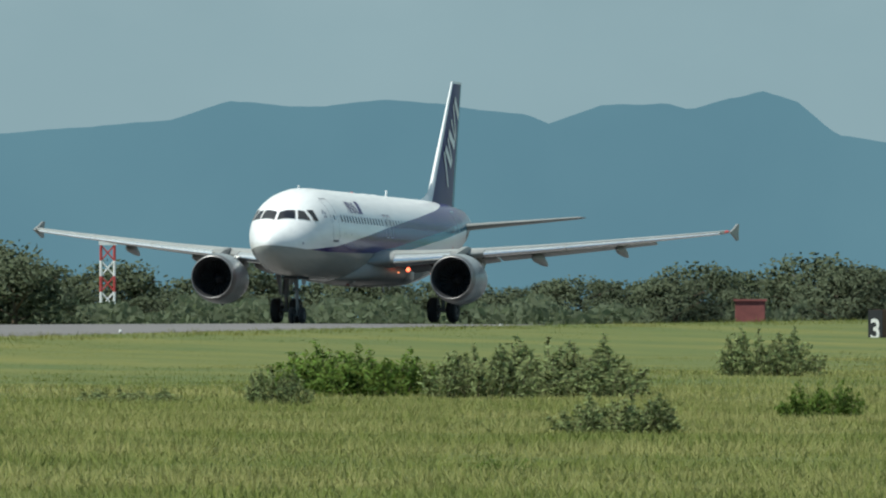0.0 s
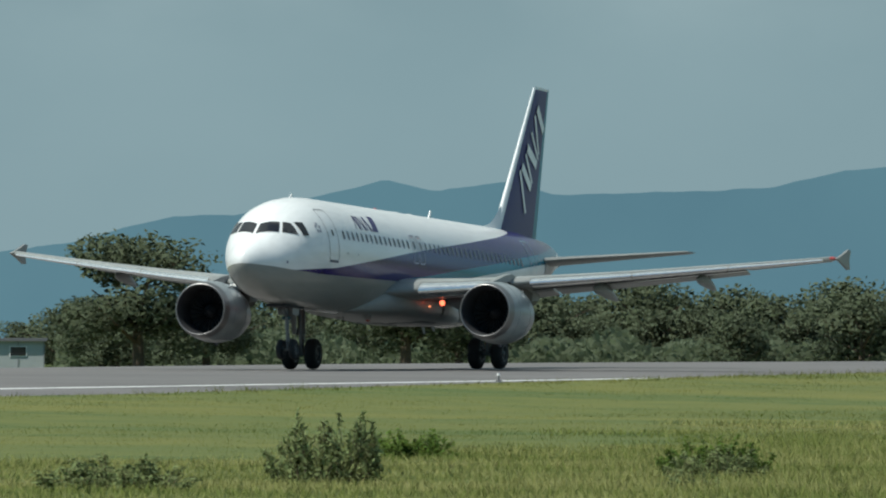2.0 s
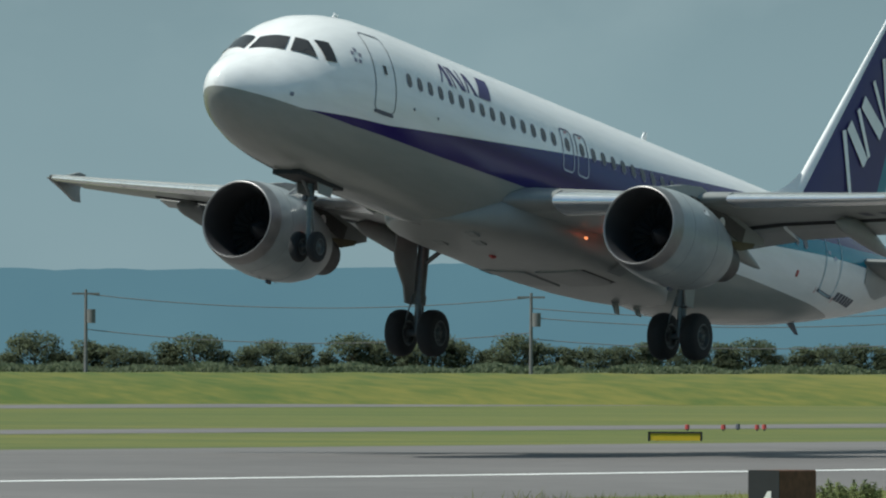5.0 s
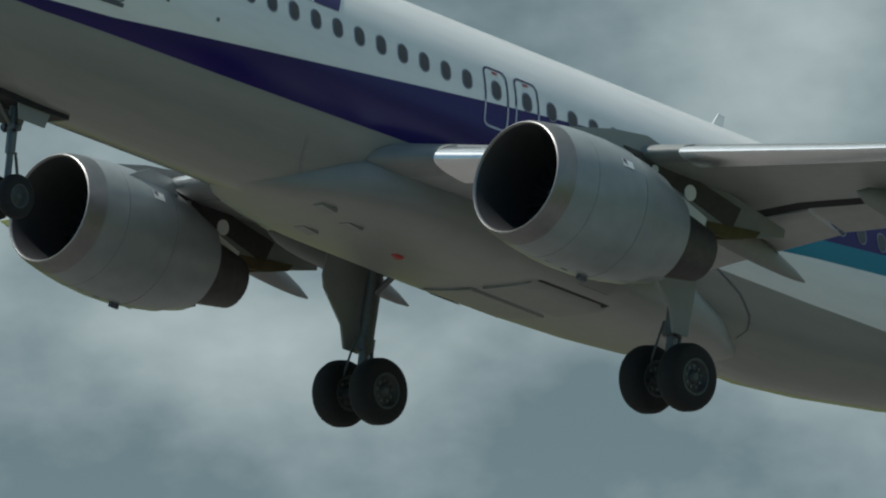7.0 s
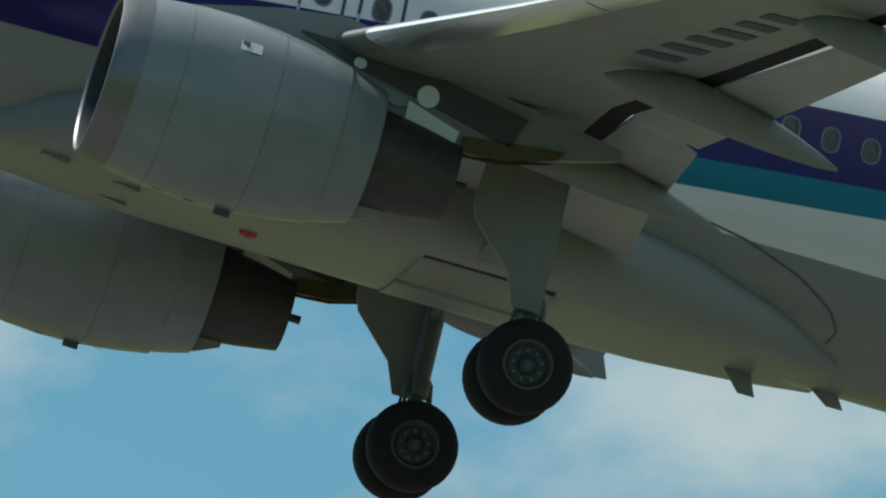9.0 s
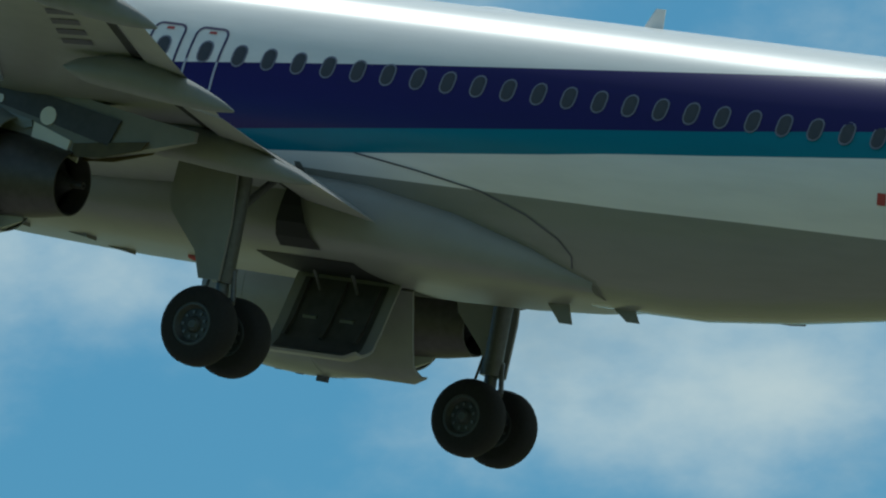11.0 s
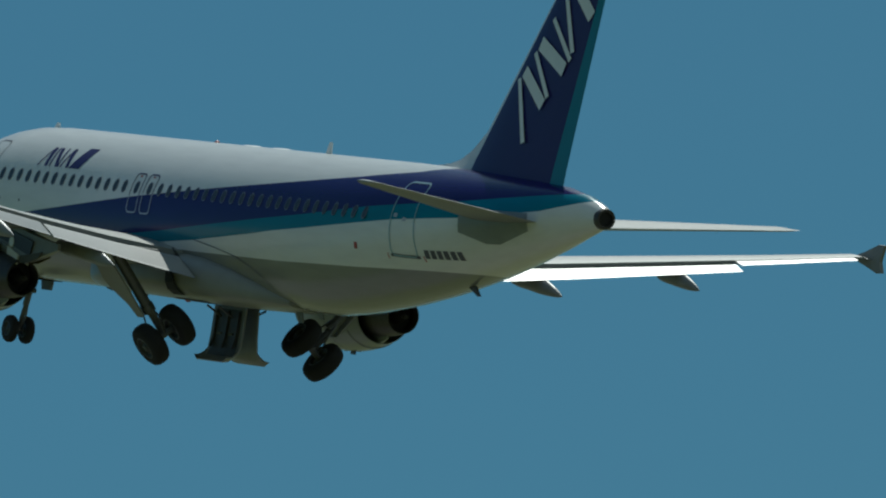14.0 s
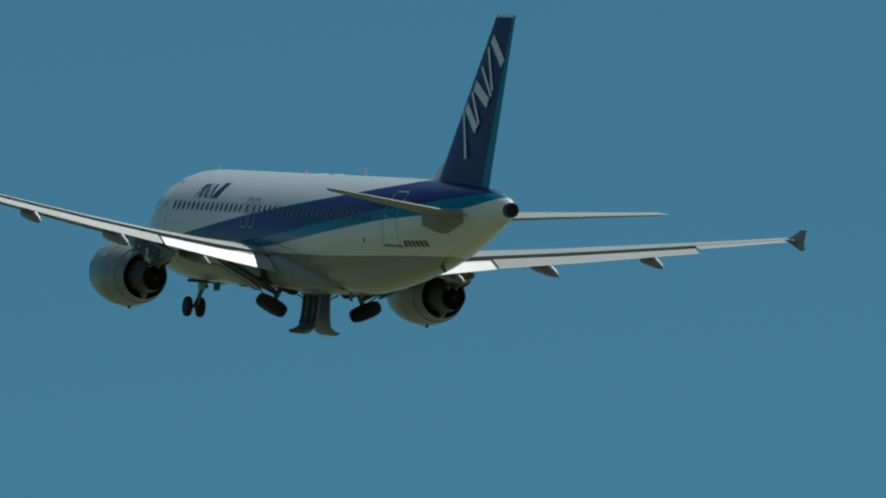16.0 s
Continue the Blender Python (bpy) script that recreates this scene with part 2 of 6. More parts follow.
MAT = {
    "skin": livery(),
    "white": material("white_paint", WHITE, 0.35, coat=0.3, grain=0.03, scale=3, stain=0.05),
    "grey": material("grey_paint", (0.225, 0.230, 0.222), 0.42, grain=0.05, scale=4, stain=0.08),
    "wing": material("wing_paint", (0.29, 0.30, 0.288), 0.40, grain=0.05, scale=4, stain=0.10),
    "nacelle": material("nacelle_paint", (0.25, 0.275, 0.28), 0.34, grain=0.07, scale=3, stain=0.15, coat=0.2),
    "flap": material("pale_grey_paint", (0.35, 0.35, 0.342), 0.38, grain=0.05, scale=4, stain=0.08),
    "belly": material("belly_paint", (0.25, 0.256, 0.242), 0.36, grain=0.05, scale=2, stain=0.10),
    "door": material("dark_door_face", (0.055, 0.055, 0.052), 0.5, grain=0.2, scale=5, stain=0.2),
    "purple": material("dark_blue_paint", PURPLE, 0.42, coat=0.05, grain=0.03, scale=3),
    "teal": material("light_blue_paint", TEAL, 0.40, coat=0.15, grain=0.03, scale=3),
    "lip": material("brushed_lip", (0.25, 0.245, 0.245), 0.44, 0.85, grain=0.06, scale=5),
    "slat": material("slat_metal", (0.86, 0.86, 0.85), 0.24, 0.85, grain=0.05, scale=4),
    "hub": material("brake_hub", (0.055, 0.06, 0.062), 0.5, 0.4, grain=0.15, scale=12),
    "rim_edge": material("worn_rim_edge", (0.075, 0.085, 0.085), 0.5, 0.4, grain=0.15, scale=12),
    "steel": material("gear_steel", (0.13, 0.135, 0.135), 0.4, 0.5, grain=0.12, scale=14),
    "dark_metal": material("burnt_metal", (0.085, 0.08, 0.078), 0.5, 0.6, grain=0.12, scale=8),
    # duct and fan have even, near-black colours
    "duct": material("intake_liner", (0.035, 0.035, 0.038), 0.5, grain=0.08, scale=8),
    "blade": material("dark_fan_metal", (0.045, 0.046, 0.05), 0.42, 0.5, grain=0.1, scale=10),
    "heat": material("heat_stained_metal", (0.10, 0.078, 0.035), 0.5, 0.4, grain=0.2, scale=6, stain=0.2),
    "cowl_seam": material("cowl_joint", (0.16, 0.175, 0.178), 0.5),
    # near black painted for shade in openings; also colours the exhaust plug
    "black": material("recess_shade_black", (0.012, 0.012, 0.013), 0.7),
    "tyre": material("tyre_rubber", (0.013, 0.013, 0.014), 0.85, grain=0.2, scale=18),
    "glass": material("window_glass", (0.018, 0.018, 0.022), 0.08),
    # lighter than the other glass: mirrored sky is painted into the base colour
    "cabin_glass": material("cabin_glass", (0.060, 0.060, 0.066), 0.12),
    "outline": material("outline_paint", (0.42, 0.43, 0.52), 0.5),
    "navy": material("navy_outline", (0.06, 0.05, 0.12), 0.5),
    "aft_outline": material("aft_outline_paint", (0.30, 0.44, 0.50), 0.5),
    "rim": material("window_rim", (0.20, 0.20, 0.26), 0.5),
    "seam": material("panel_seam", (0.20, 0.20, 0.21), 0.5),
    "seal": material("grey_seal", (0.10, 0.10, 0.13), 0.6),
    "red": material("red_paint", (0.42, 0.062, 0.058), 0.5, grain=0.1, scale=5),
    "bulb_warm": glowing("landing_lamp", (1.0, 0.13, 0.06), 4.5),
    "bulb_dim": glowing("turnoff_lamp", (1.0, 0.30, 0.12), 1.6),
    "bulb_white": glowing("white_lamp", (1.0, 0.93, 0.88), 12),
}


# ---- mesh helpers ----
def mesh_of(name, verts, faces, mat, smooth=True):
    me = bpy.data.meshes.new(name)
    me.from_pydata([tuple(v) for v in verts], [], faces)
    bm = bmesh.new()
    bm.from_mesh(me)
    bmesh.ops.recalc_face_normals(bm, faces=bm.faces)
    bm.to_mesh(me)
    bm.free()
    if smooth:
        me.polygons.foreach_set("use_smooth", [True] * len(me.polygons))
    me.materials.append(mat)
    if smooth:
        me.set_sharp_from_angle(angle=radians(38))
    return me


def part(name, data, mat, parent, label="", smooth=True, at=None):
    """One mesh under a thing or a part; data is (verts, faces) or a mesh to share."""
    me = data if isinstance(data, bpy.types.Mesh) else mesh_of(name, *data, mat, smooth)
    ob = new(name, me)
    ob.parent = parent
    if at is not None:
        ob.matrix_local = at
    return tagged(ob, label)


def thing(name, label, category, group="", kind="", data=None, mat=None, at=None, smooth=True):
    ob = new(name, mesh_of(name, *data, mat, smooth) if data else None)
    if at is not None:
        ob.matrix_world = at
    return tagged(ob, label, category, group, kind)


def loft(rings, cap=True, close=True):
    verts, faces = [], []
    k = len(rings[0])
    for r in rings:
        verts += list(r)
    for i in range(len(rings) - 1):
        for j in range(k if close else k - 1):
            a, b = i * k + j, i * k + (j + 1) % k
            faces.append((a, b, b + k, a + k))
    if cap:
        faces += [tuple(range(k)), tuple(range((len(rings) - 1) * k, len(rings) * k))]
    return verts, faces


def join(*meshes):
    verts, faces = [], []
    for v, f in meshes:
        o = len(verts)
        verts += list(v)
        faces += [tuple(i + o for i in q) for q in f]
    return verts, faces


def moved(data, m):
    return [m @ Vector(v) for v in data[0]], data[1]


def tube(a, b, ra, rb=None, n=12):
    a, b = Vector(a), Vector(b)
    rb = ra if rb is None else rb
    q = (b - a).to_track_quat("Z", "Y")
    ring = lambda c, r: [c + q @ Vector((r * math.cos(2 * math.pi * k / n), r * math.sin(2 * math.pi * k / n), 0)) for k in range(n)]
    return loft([ring(a, ra), ring(b, rb)])


def box(x0, y0, z0, x1, y1, z1, bevel=0.0):
    """A box; with a bevel its four upright edges and top rim are chamfered."""
    if not bevel:
        r = lambda z: [(x0, y0, z), (x1, y0, z), (x1, y1, z), (x0, y1, z)]
        return loft([r(z0), r(z1)])
    b = bevel

    def r(z, i):
        return [(x0 + b + i, y0 + i, z), (x1 - b - i, y0 + i, z), (x1 - i, y0 + b + i, z), (x1 - i, y1 - b - i, z), (x1 - b - i, y1 - i, z), (x0 + b + i, y1 - i, z), (x0 + i, y1 - b - i, z), (x0 + i, y0 + b + i, z)]
    return loft([r(z0, 0), r(z1 - b, 0), r(z1, b * 0.7)])


def revolve(profile, n=32, axis_x=True):
    """Turn (x, radius) pairs round the x axis; the profile is open and may double back."""
    rings = []
    for x, r in profile:
        rings.append([(x, r * math.cos(2 * math.pi * k / n), r * math.sin(2 * math.pi * k / n)) for k in range(n)])
    return loft(rings, cap=False)


def plate(outline, t, axis="y", at=0.0):
    """A flat plate of thickness t: outline of (x, z) for axis y, (x, y) for axis z, (y, z) for axis x."""
    def p(a, b, c):
        return {"y": (a, c, b), "z": (a, b, c), "x": (c, a, b)}[axis]
    return loft([[p(a, b, at - t / 2) for a, b in outline], [p(a, b, at + t / 2) for a, b in outline]])


def interp(table, x):
    return [float(np.interp(x, [r[0] for r in table], [r[k] for r in table])) for k in range(1, len(table[0]))]


# ---- ground ----
def near_edge(x):
    """Distance from the centreline to the near edge of the pavement, which narrows past a turn-off."""
    return np.interp(x, (200, 240, 300, 340, 360, 430, 520), (41, 39, 34.5, 32, 30, 30, 26))


def fall(x):
    """How far the runway and what lies beyond it fall away towards the far end."""
    return np.minimum(1.4, 0.00006 * np.maximum(0, np.asarray(x) - 585.0) ** 2)


def edge_height(d):
    return -0.2 - 0.0085 * (d - 22)


def land(x, y):
    """Height of the grass land on the near side, with the verge that stands higher towards the far end."""
    off = float(near_edge(x))
    d = RUNWAY_Y - y
    if d <= off - 0.3:
        return edge_height(d) - 0.05 if d > 22 else -0.26
    z = float(np.interp(d, (off, off + 1.2, 50, 75), (edge_height(off) + 0.015, edge_height(off) - 0.02, -0.62, -0.72)))
    high = float(np.interp(x, (385, 420, 450, 500, 530, 570, 700), (0, 0.17, 0.25, 0.29, 0.31, 0.32, 0.34)))
    return z + high * float(np.interp(d - off, (0, 0.5, 1.2, 8, 20), (0, 1, 1, 0.7, 0)))


def lie(y):
    """Height of the land across the runway."""
    d = abs(y - RUNWAY_Y)
    return float(np.interp(d, (0, 35, 36, 50, 75, 200), (-0.085, -0.31, -0.34, -0.62, -0.72, -0.72))) if y < RUNWAY_Y else float(np.interp(d, (0, 32, 33, 60, 5000), (-0.085, -0.32, -0.38, -0.62, -0.62)))


def place(bearing, reach, z=-0.62):
    b = radians(bearing)
    return (reach * math.sin(b), reach * math.cos(b), z)


def grass_material(name, base, dry, translucency=0.35, island=True):
    m = bpy.data.materials.new(name)
    m.use_nodes = True
    nt = m.node_tree
    n, l = nt.nodes.new, nt.links.new
    p = nt.nodes["Principled BSDF"]
    p.inputs["Roughness"].default_value = 0.75
    co = n("ShaderNodeTexCoord")
    a, b = n("ShaderNodeTexNoise"), n("ShaderNodeTexNoise")
    mp = n("ShaderNodeMapping")
    mp.inputs["Scale"].default_value = (1.0, 0.3, 1.0)
    l(co.outputs["Object"], mp.inputs[0])
    a.inputs["Scale"].default_value, a.inputs["Detail"].default_value = 0.085, 7
    b.inputs["Scale"].default_value, b.inputs["Detail"].default_value = 1.5, 8
    l(mp.outputs[0], a.inputs["Vector"]), l(mp.outputs[0], b.inputs["Vector"])
    ad = n("ShaderNodeMath")
    ad.operation = "ADD"
    l(a.outputs["Fac"], ad.inputs[0]), l(b.outputs["Fac"], ad.inputs[1])
    last = ad.outputs[0]
    if island:
        g = n("ShaderNodeNewGeometry")
        k = n("ShaderNodeMath")
        k.operation = "MULTIPLY_ADD"
        k.inputs[1].default_value = 0.18
        l(g.outputs["Random Per Island"], k.inputs[0]), l(ad.outputs[0], k.inputs[2])
        last = k.outputs[0]
    r = n("ShaderNodeMapRange")
    r.inputs["From Min"].default_value, r.inputs["From Max"].default_value = 0.80 + 0.09 * island, 1.22 + 0.09 * island
    l(last, r.inputs[0])
    mx = n("ShaderNodeMixRGB")
    mx.inputs[1].default_value, mx.inputs[2].default_value = (*base, 1), (*dry, 1)
    l(r.outputs[0], mx.inputs[0])
    l(mx.outputs[0], p.inputs["Base Color"])
    if translucency:
        tr, ms = n("ShaderNodeBsdfTranslucent"), n("ShaderNodeMixShader")
        l(mx.outputs[0], tr.inputs[0])
        ms.inputs[0].default_value = translucency
        l(p.outputs[0], ms.inputs[1]), l(tr.outputs[0], ms.inputs[2])
        l(ms.outputs[0], nt.nodes["Material Output"].inputs[0])
    return m


MAT["turf"] = grass_material("turf", (0.051, 0.084, 0.006), (0.138, 0.134, 0.017), 0.0, False)
MAT["blades"] = grass_material("grass_blades", (0.104, 0.150, 0.016), (0.225, 0.217, 0.050), 0.55)
MAT["tall_blades"] = grass_material("tall_grass_blades", (0.205, 0.255, 0.058), (0.450, 0.430, 0.180), 0.55)
MAT["asphalt"] = material("runway_asphalt", (0.134, 0.124, 0.120), 0.75, grain=0.10, scale=0.9, stain=0.16, bump=0.1)
MAT["line"] = material("line_paint", (0.75, 0.75, 0.73), 0.6, grain=0.12, scale=1.5, stain=0.1)


def hollow(bearing, reach):
    """The land falls away beyond the runway's far part, so that the woods stand behind its crown."""
    return float(np.interp(bearing, (68.6, 69.4), (0, 1)) * np.interp(reach, (600, 760), (0, 1.4)))


def build_ground():
    # rows with a second value follow the pavement's near edge
    ys = [(y, 0) for y in (-4800, -2500, -1000, -400, -100, 0, 20, 40, 60, 75, 85, 95, 104, 112, 118)]
    ys += [(RUNWAY_Y - q, 1) for q in (8, 4, 1.2, 0.5, 0, -0.6)]
    ys += [(RUNWAY_Y + q, 0) for q in (-18, 0, 18, 32, 33, 35.4, 43.4)] + [(y, 0) for y in (236, 260, 280, 300, 320, 340, 360, 380, 400, 420, 450, 480, 520, 560, 600, 640, 680, 720, 760, 800, 850, 1000, 1400, 2000, 3000, 4800)]
    xs = [-4800, -2500, -1000, -300] + list(range(0, 1000, 8)) + list(range(1000, 2000, 40)) + [2000, 2400, 3000, 4800]
    verts = []
    for row, follows in ys:
        for x in xs:
            y = row - follows * float(near_edge(x))
            z = land(x, y) if y < RUNWAY_Y - 20 else lie(y)
            reach, bearing = math.hypot(x, y), math.degrees(math.atan2(x, y))
            brow = float(np.interp(bearing, (40, 65.2, 66.4, 90), (1650, 1650, 1040, 1000)))
            if y > 0 and x > 0:
                z -= 0.014 * max(0.0, reach - brow)
            if y > RUNWAY_Y + 33:
                z -= max(hollow(bearing, reach), float(fall(x)) * float(np.interp(bearing, (70.5, 72.5), (0, 1))))
            elif y > RUNWAY_Y - 25.6:
                z -= float(fall(x))
            if abs(y - RUNWAY_Y) < 20 or RUNWAY_Y < y < RUNWAY_Y + 32.2:
                z -= 0.12
            elif 20 < y < 120:
                z += 0.10 * noise.noise((x * 0.035, y * 0.05, 0)) * min(1, (120 - y) / 20)
            verts.append((x, y, z))
    k = len(xs)
    faces = [(i * k + j, i * k + j + 1, (i + 1) * k + j + 1, (i + 1) * k + j) for i in range(len(ys) - 1) for j in range(k - 1)]
    thing("ground", "flat airfield of green and straw-coloured grass", "grass", kind="structure", data=(verts, faces), mat=MAT["turf"])
    # crowned pavement
    rows = []
    prof = [(-22, -0.20), (-8, -0.115), (0, -0.085), (8, -0.13), (22, -0.23), (32.5, -0.32)]
    for x in list(range(-900, 200, 50)) + list(range(200, 540, 10)) + list(range(540, 760, 10)) + list(range(760, 2001, 40)):
        off = float(near_edge(x))
        rows.append([(x, RUNWAY_Y - off, edge_height(off))] + [(x, RUNWAY_Y + d, z - float(fall(x))) for d, z in prof])
    v, f = loft(rows, cap=False, close=False)
    thing("runway", "grey crowned asphalt runway with pale dusty shoulders", "runway", kind="structure", data=(v, f), mat=MAT["asphalt"])
    for name, d0, d1 in (("runway_edge_line", -22.0, -21.1),):
        z = lambda d: float(np.interp(d, [q[0] for q in prof], [q[1] for q in prof])) + 0.006
        v, f = loft([[(x, RUNWAY_Y + d0, z(d0) - float(fall(x))), (x, RUNWAY_Y + d1, z(d1) - float(fall(x)))] for x in list(range(-900, 550, 50)) + list(range(550, 760, 10)) + list(range(760, 2001, 40))], cap=False, close=False)
        thing(name, "painted white runway side stripe", "road marking", "runway edge lines", "structure", (v, f), MAT["line"])
    # taxiway strips beyond the runway
    for y0, y1, x0, x1 in ((262, 276, 300, 640), (372, 395, 300, 900)):
        v, f = loft([[(x, y0, -0.612), (x, y1, -0.612)] for x in range(x0, x1 + 1, 50)], cap=False, close=False)
        thing("taxiway", "pale concrete taxiway strip in the grass", "taxiway", "taxiways", "structure", (v, f), MAT["asphalt"])


build_ground()


def build_bank():
    """A low grassed bank that ends in a slope."""
    rings = []
    for b in np.linspace(57, 63.62, 60):
        h = 1.75 * float(np.interp(b, (57, 63.22, 63.6), (1, 1, 0.02))) * (1 + 0.05 * noise.noise((b * 4, 0, 0)))
        rings.append([place(b, 780, -0.70), place(b, 783, -0.62 + h * 0.55), place(b, 787, -0.62 + h), place(b, 800, -0.62 + h), place(b, 808, -0.70)])
    thing("grass_bank", "low green grassed bank beyond the runway", "bank", kind="structure", data=loft(rings, cap=False, close=False), mat=MAT["turf"])


build_bank()


# ---- distance ----
def build_mountains():
    crest = ((40, 0.30), (60, 0.33), (61.09, 0.38), (61.23, 0.405), (61.44, 0.37), (63.4, 0.516), (63.76, 0.493), (63.97, 0.432), (64.35, 0.39), (65.26, 0.408), (65.66, 0.40), (65.97, 0.314), (66.2, 0.298), (66.76, 0.379), (67.06, 0.335), (67.41, 0.274), (67.55, 0.204), (68.92, 0.282), (69.69, 0.192), (70.05, 0.24), (70.49, 0.354), (70.75, 0.36), (71.1, 0.438), (71.36, 0.507), (71.58, 0.46), (71.86, 0.50), (72.07, 0.446), (72.48, 0.454), (72.97, 0.476), (73.28, 0.55), (73.63, 0.578), (74.0, 0.61), (74.23, 0.689), (74.56, 0.662), (74.90, 0.698), (75.16, 0.667), (75.47, 0.633), (75.56, 0.593), (75.77, 0.673), (76.06, 0.68), (76.15, 0.657), (76.45, 0.733), (76.59, 0.693), (76.76, 0.552), (76.94, 0.517), (90, 0.3))
    # distance haze is painted on: a blue emission over almost black slopes
    m = material("haze_glow_mountain", (0.004, 0.006, 0.008), 1.0)
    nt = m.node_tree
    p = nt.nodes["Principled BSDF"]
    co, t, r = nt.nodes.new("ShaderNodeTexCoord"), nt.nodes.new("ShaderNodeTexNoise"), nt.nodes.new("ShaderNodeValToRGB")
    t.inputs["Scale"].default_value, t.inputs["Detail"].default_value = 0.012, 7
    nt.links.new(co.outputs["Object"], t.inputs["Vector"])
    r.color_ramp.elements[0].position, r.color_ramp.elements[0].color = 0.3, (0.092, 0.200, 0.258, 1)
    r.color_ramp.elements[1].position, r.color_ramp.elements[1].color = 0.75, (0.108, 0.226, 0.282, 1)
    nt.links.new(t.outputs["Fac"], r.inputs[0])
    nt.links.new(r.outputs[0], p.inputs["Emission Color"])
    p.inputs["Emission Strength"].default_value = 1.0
    rings = []
    reach = 4650
    for k in range(1400):
        b = 40 + 50 * k / 1399
        e = interp(crest, b)[0] + 0.008 * noise.fractal((b * 5, 3.0, 0), 0.9, 2.0, 5)
        z = reach * math.tan(radians(max(0.02, e))) + EYE_Z
        rings.append([place(b, reach, -70), place(b, reach + 60, z), place(b, reach + 160, z * 0.4), place(b, reach + 170, -70)])
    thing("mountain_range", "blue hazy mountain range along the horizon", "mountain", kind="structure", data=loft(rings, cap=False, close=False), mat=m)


build_mountains()


# ---- the airliner: x runs aft from the nose, y to starboard, z up from the fuselage centreline ----
REF = Vector((17.71, 0, -3.8))
BODY = ((0.10, -0.50, -0.56, 0.03), (0.16, -0.28, -0.78, 0.20), (0.30, -0.12, -0.98, 0.37), (0.58, 0.08, -1.20, 0.59), (0.93, 0.27, -1.39, 0.81), (1.3, 0.45, -1.55, 1.01),
        (1.7, 0.74, -1.67, 1.19), (2.1, 1.05, -1.76, 1.36), (2.5, 1.31, -1.84, 1.53), (3.0, 1.58, -1.91, 1.67), (3.6, 1.80, -1.97, 1.80), (4.4, 1.97, -2.02, 1.90),
        (5.4, 2.09, -2.06, 1.96), (6.6, 2.13, -2.07, 1.975), (23.5, 2.13, -2.07, 1.975), (25, 2.13, -1.92, 1.965), (27, 2.13, -1.62, 1.90), (29, 2.11, -1.25, 1.76),
        (31, 2.08, -0.80, 1.52), (33, 2.00, -0.30, 1.18), (35, 1.90, 0.26, 0.76), (36.3, 1.72, 0.66, 0.44), (36.95, 1.54, 0.86, 0.30), (37.15, 1.46, 0.91, 0.26))


def at_ref(data):
    return [Vector(v) - REF for v in data[0]], data[1]


def hull_y(x, z, side=-1, proud=0.006):
    """The fuselage skin's y at a station and height."""
    top, bot, hw = interp(BODY, x)
    c, hh = (top + bot) / 2, (top - bot) / 2
    s = max(0.0, 1 - ((z - c) / hh) ** 2)
    return side * (hw * math.sqrt(s) + proud)


def hull_patch(outline, side=-1, proud=0.008, steps=6):
    """A thin panel that lies on the skin, from an outline of (x, z) corners given as two matching edges."""
    lower, upper = outline
    rings = []
    for i in range(steps + 1):
        t = i / steps
        rings.append([Vector((a[0] + (b[0] - a[0]) * t, hull_y(a[0] + (b[0] - a[0]) * t, a[1] + (b[1] - a[1]) * t, side, proud), a[1] + (b[1] - a[1]) * t)) for a, b in zip(lower, upper)])
    return at_ref(loft(rings, cap=False, close=False))


def hull_ribbon(points, width, side=-1, proud=0.010, closed=True):
    """A narrow strip on the skin along (x, z) points."""
    fine = []
    m = len(points)
    for i in range(m if closed else m - 1):
        a, b = points[i], points[(i + 1) % m]
        k = max(1, int(math.hypot(b[0] - a[0], b[1] - a[1]) / 0.12))
        fine += [(a[0] + (b[0] - a[0]) * j / k, a[1] + (b[1] - a[1]) * j / k) for j in range(k)]
    points = fine if closed else fine + [points[-1]]
    n = len(points)
    rings = []
    for i in range(n):
        p, q = points[i - 1 if closed or i else 0], points[(i + 1) % n if closed or i < n - 1 else i]
        dx, dz = q[0] - p[0], q[1] - p[1]
        k = math.hypot(dx, dz) or 1
        ox, oz = -dz / k * width / 2, dx / k * width / 2
        x, z = points[i]
        rings.append([Vector((x + s * ox, hull_y(x + s * ox, z + s * oz, side, proud), z + s * oz)) for s in (-1, 0, 1)])
    if closed:
        rings.append(rings[0])
    return at_ref(loft(rings, cap=False, close=False))


def round_rect(cx, cz, w, h, r, n=4):
    pts = []
    for qx, qz, a0 in ((1, 1, 0), (-1, 1, 90), (-1, -1, 180), (1, -1, 270)):
        for k in range(n + 1):
            a = radians(a0 + 90 * k / n)
            pts.append((cx + qx * (w / 2 - r) + r * math.cos(a), cz + qz * (h / 2 - r) + r * math.sin(a)))
    return pts


def build_fuselage(plane):
    rings = []
    xs = sorted({r[0] for r in BODY} | {0.12, 0.22, 0.42, 0.75, 1.1, 1.5, 1.9, 2.3, 2.75, 3.3, 4.0, 4.9, 6.0} | {7 + 0.8 * k for k in range(21)} | {24, 24.5, 26, 28, 30, 32, 34, 35.7, 36.7})
    n = 56
    for x in xs:
        top, bot, hw = interp(BODY, x)
        c, hh = (top + bot) / 2, (top - bot) / 2
        rings.append([Vector((x, hw * math.cos(2 * math.pi * k / n), c + hh * math.sin(2 * math.pi * k / n))) for k in range(n)])
    return part("fuselage", at_ref(loft(rings)), MAT["skin"], plane, "white fuselage with rising dark and light blue bands")


def naca(c, t):
    """Half thickness of an aerofoil of relative thickness t at chord fraction c."""
    return 5 * t * (0.2969 * math.sqrt(c) - 0.126 * c - 0.3516 * c * c + 0.2843 * c ** 3 - 0.1036 * c ** 4)


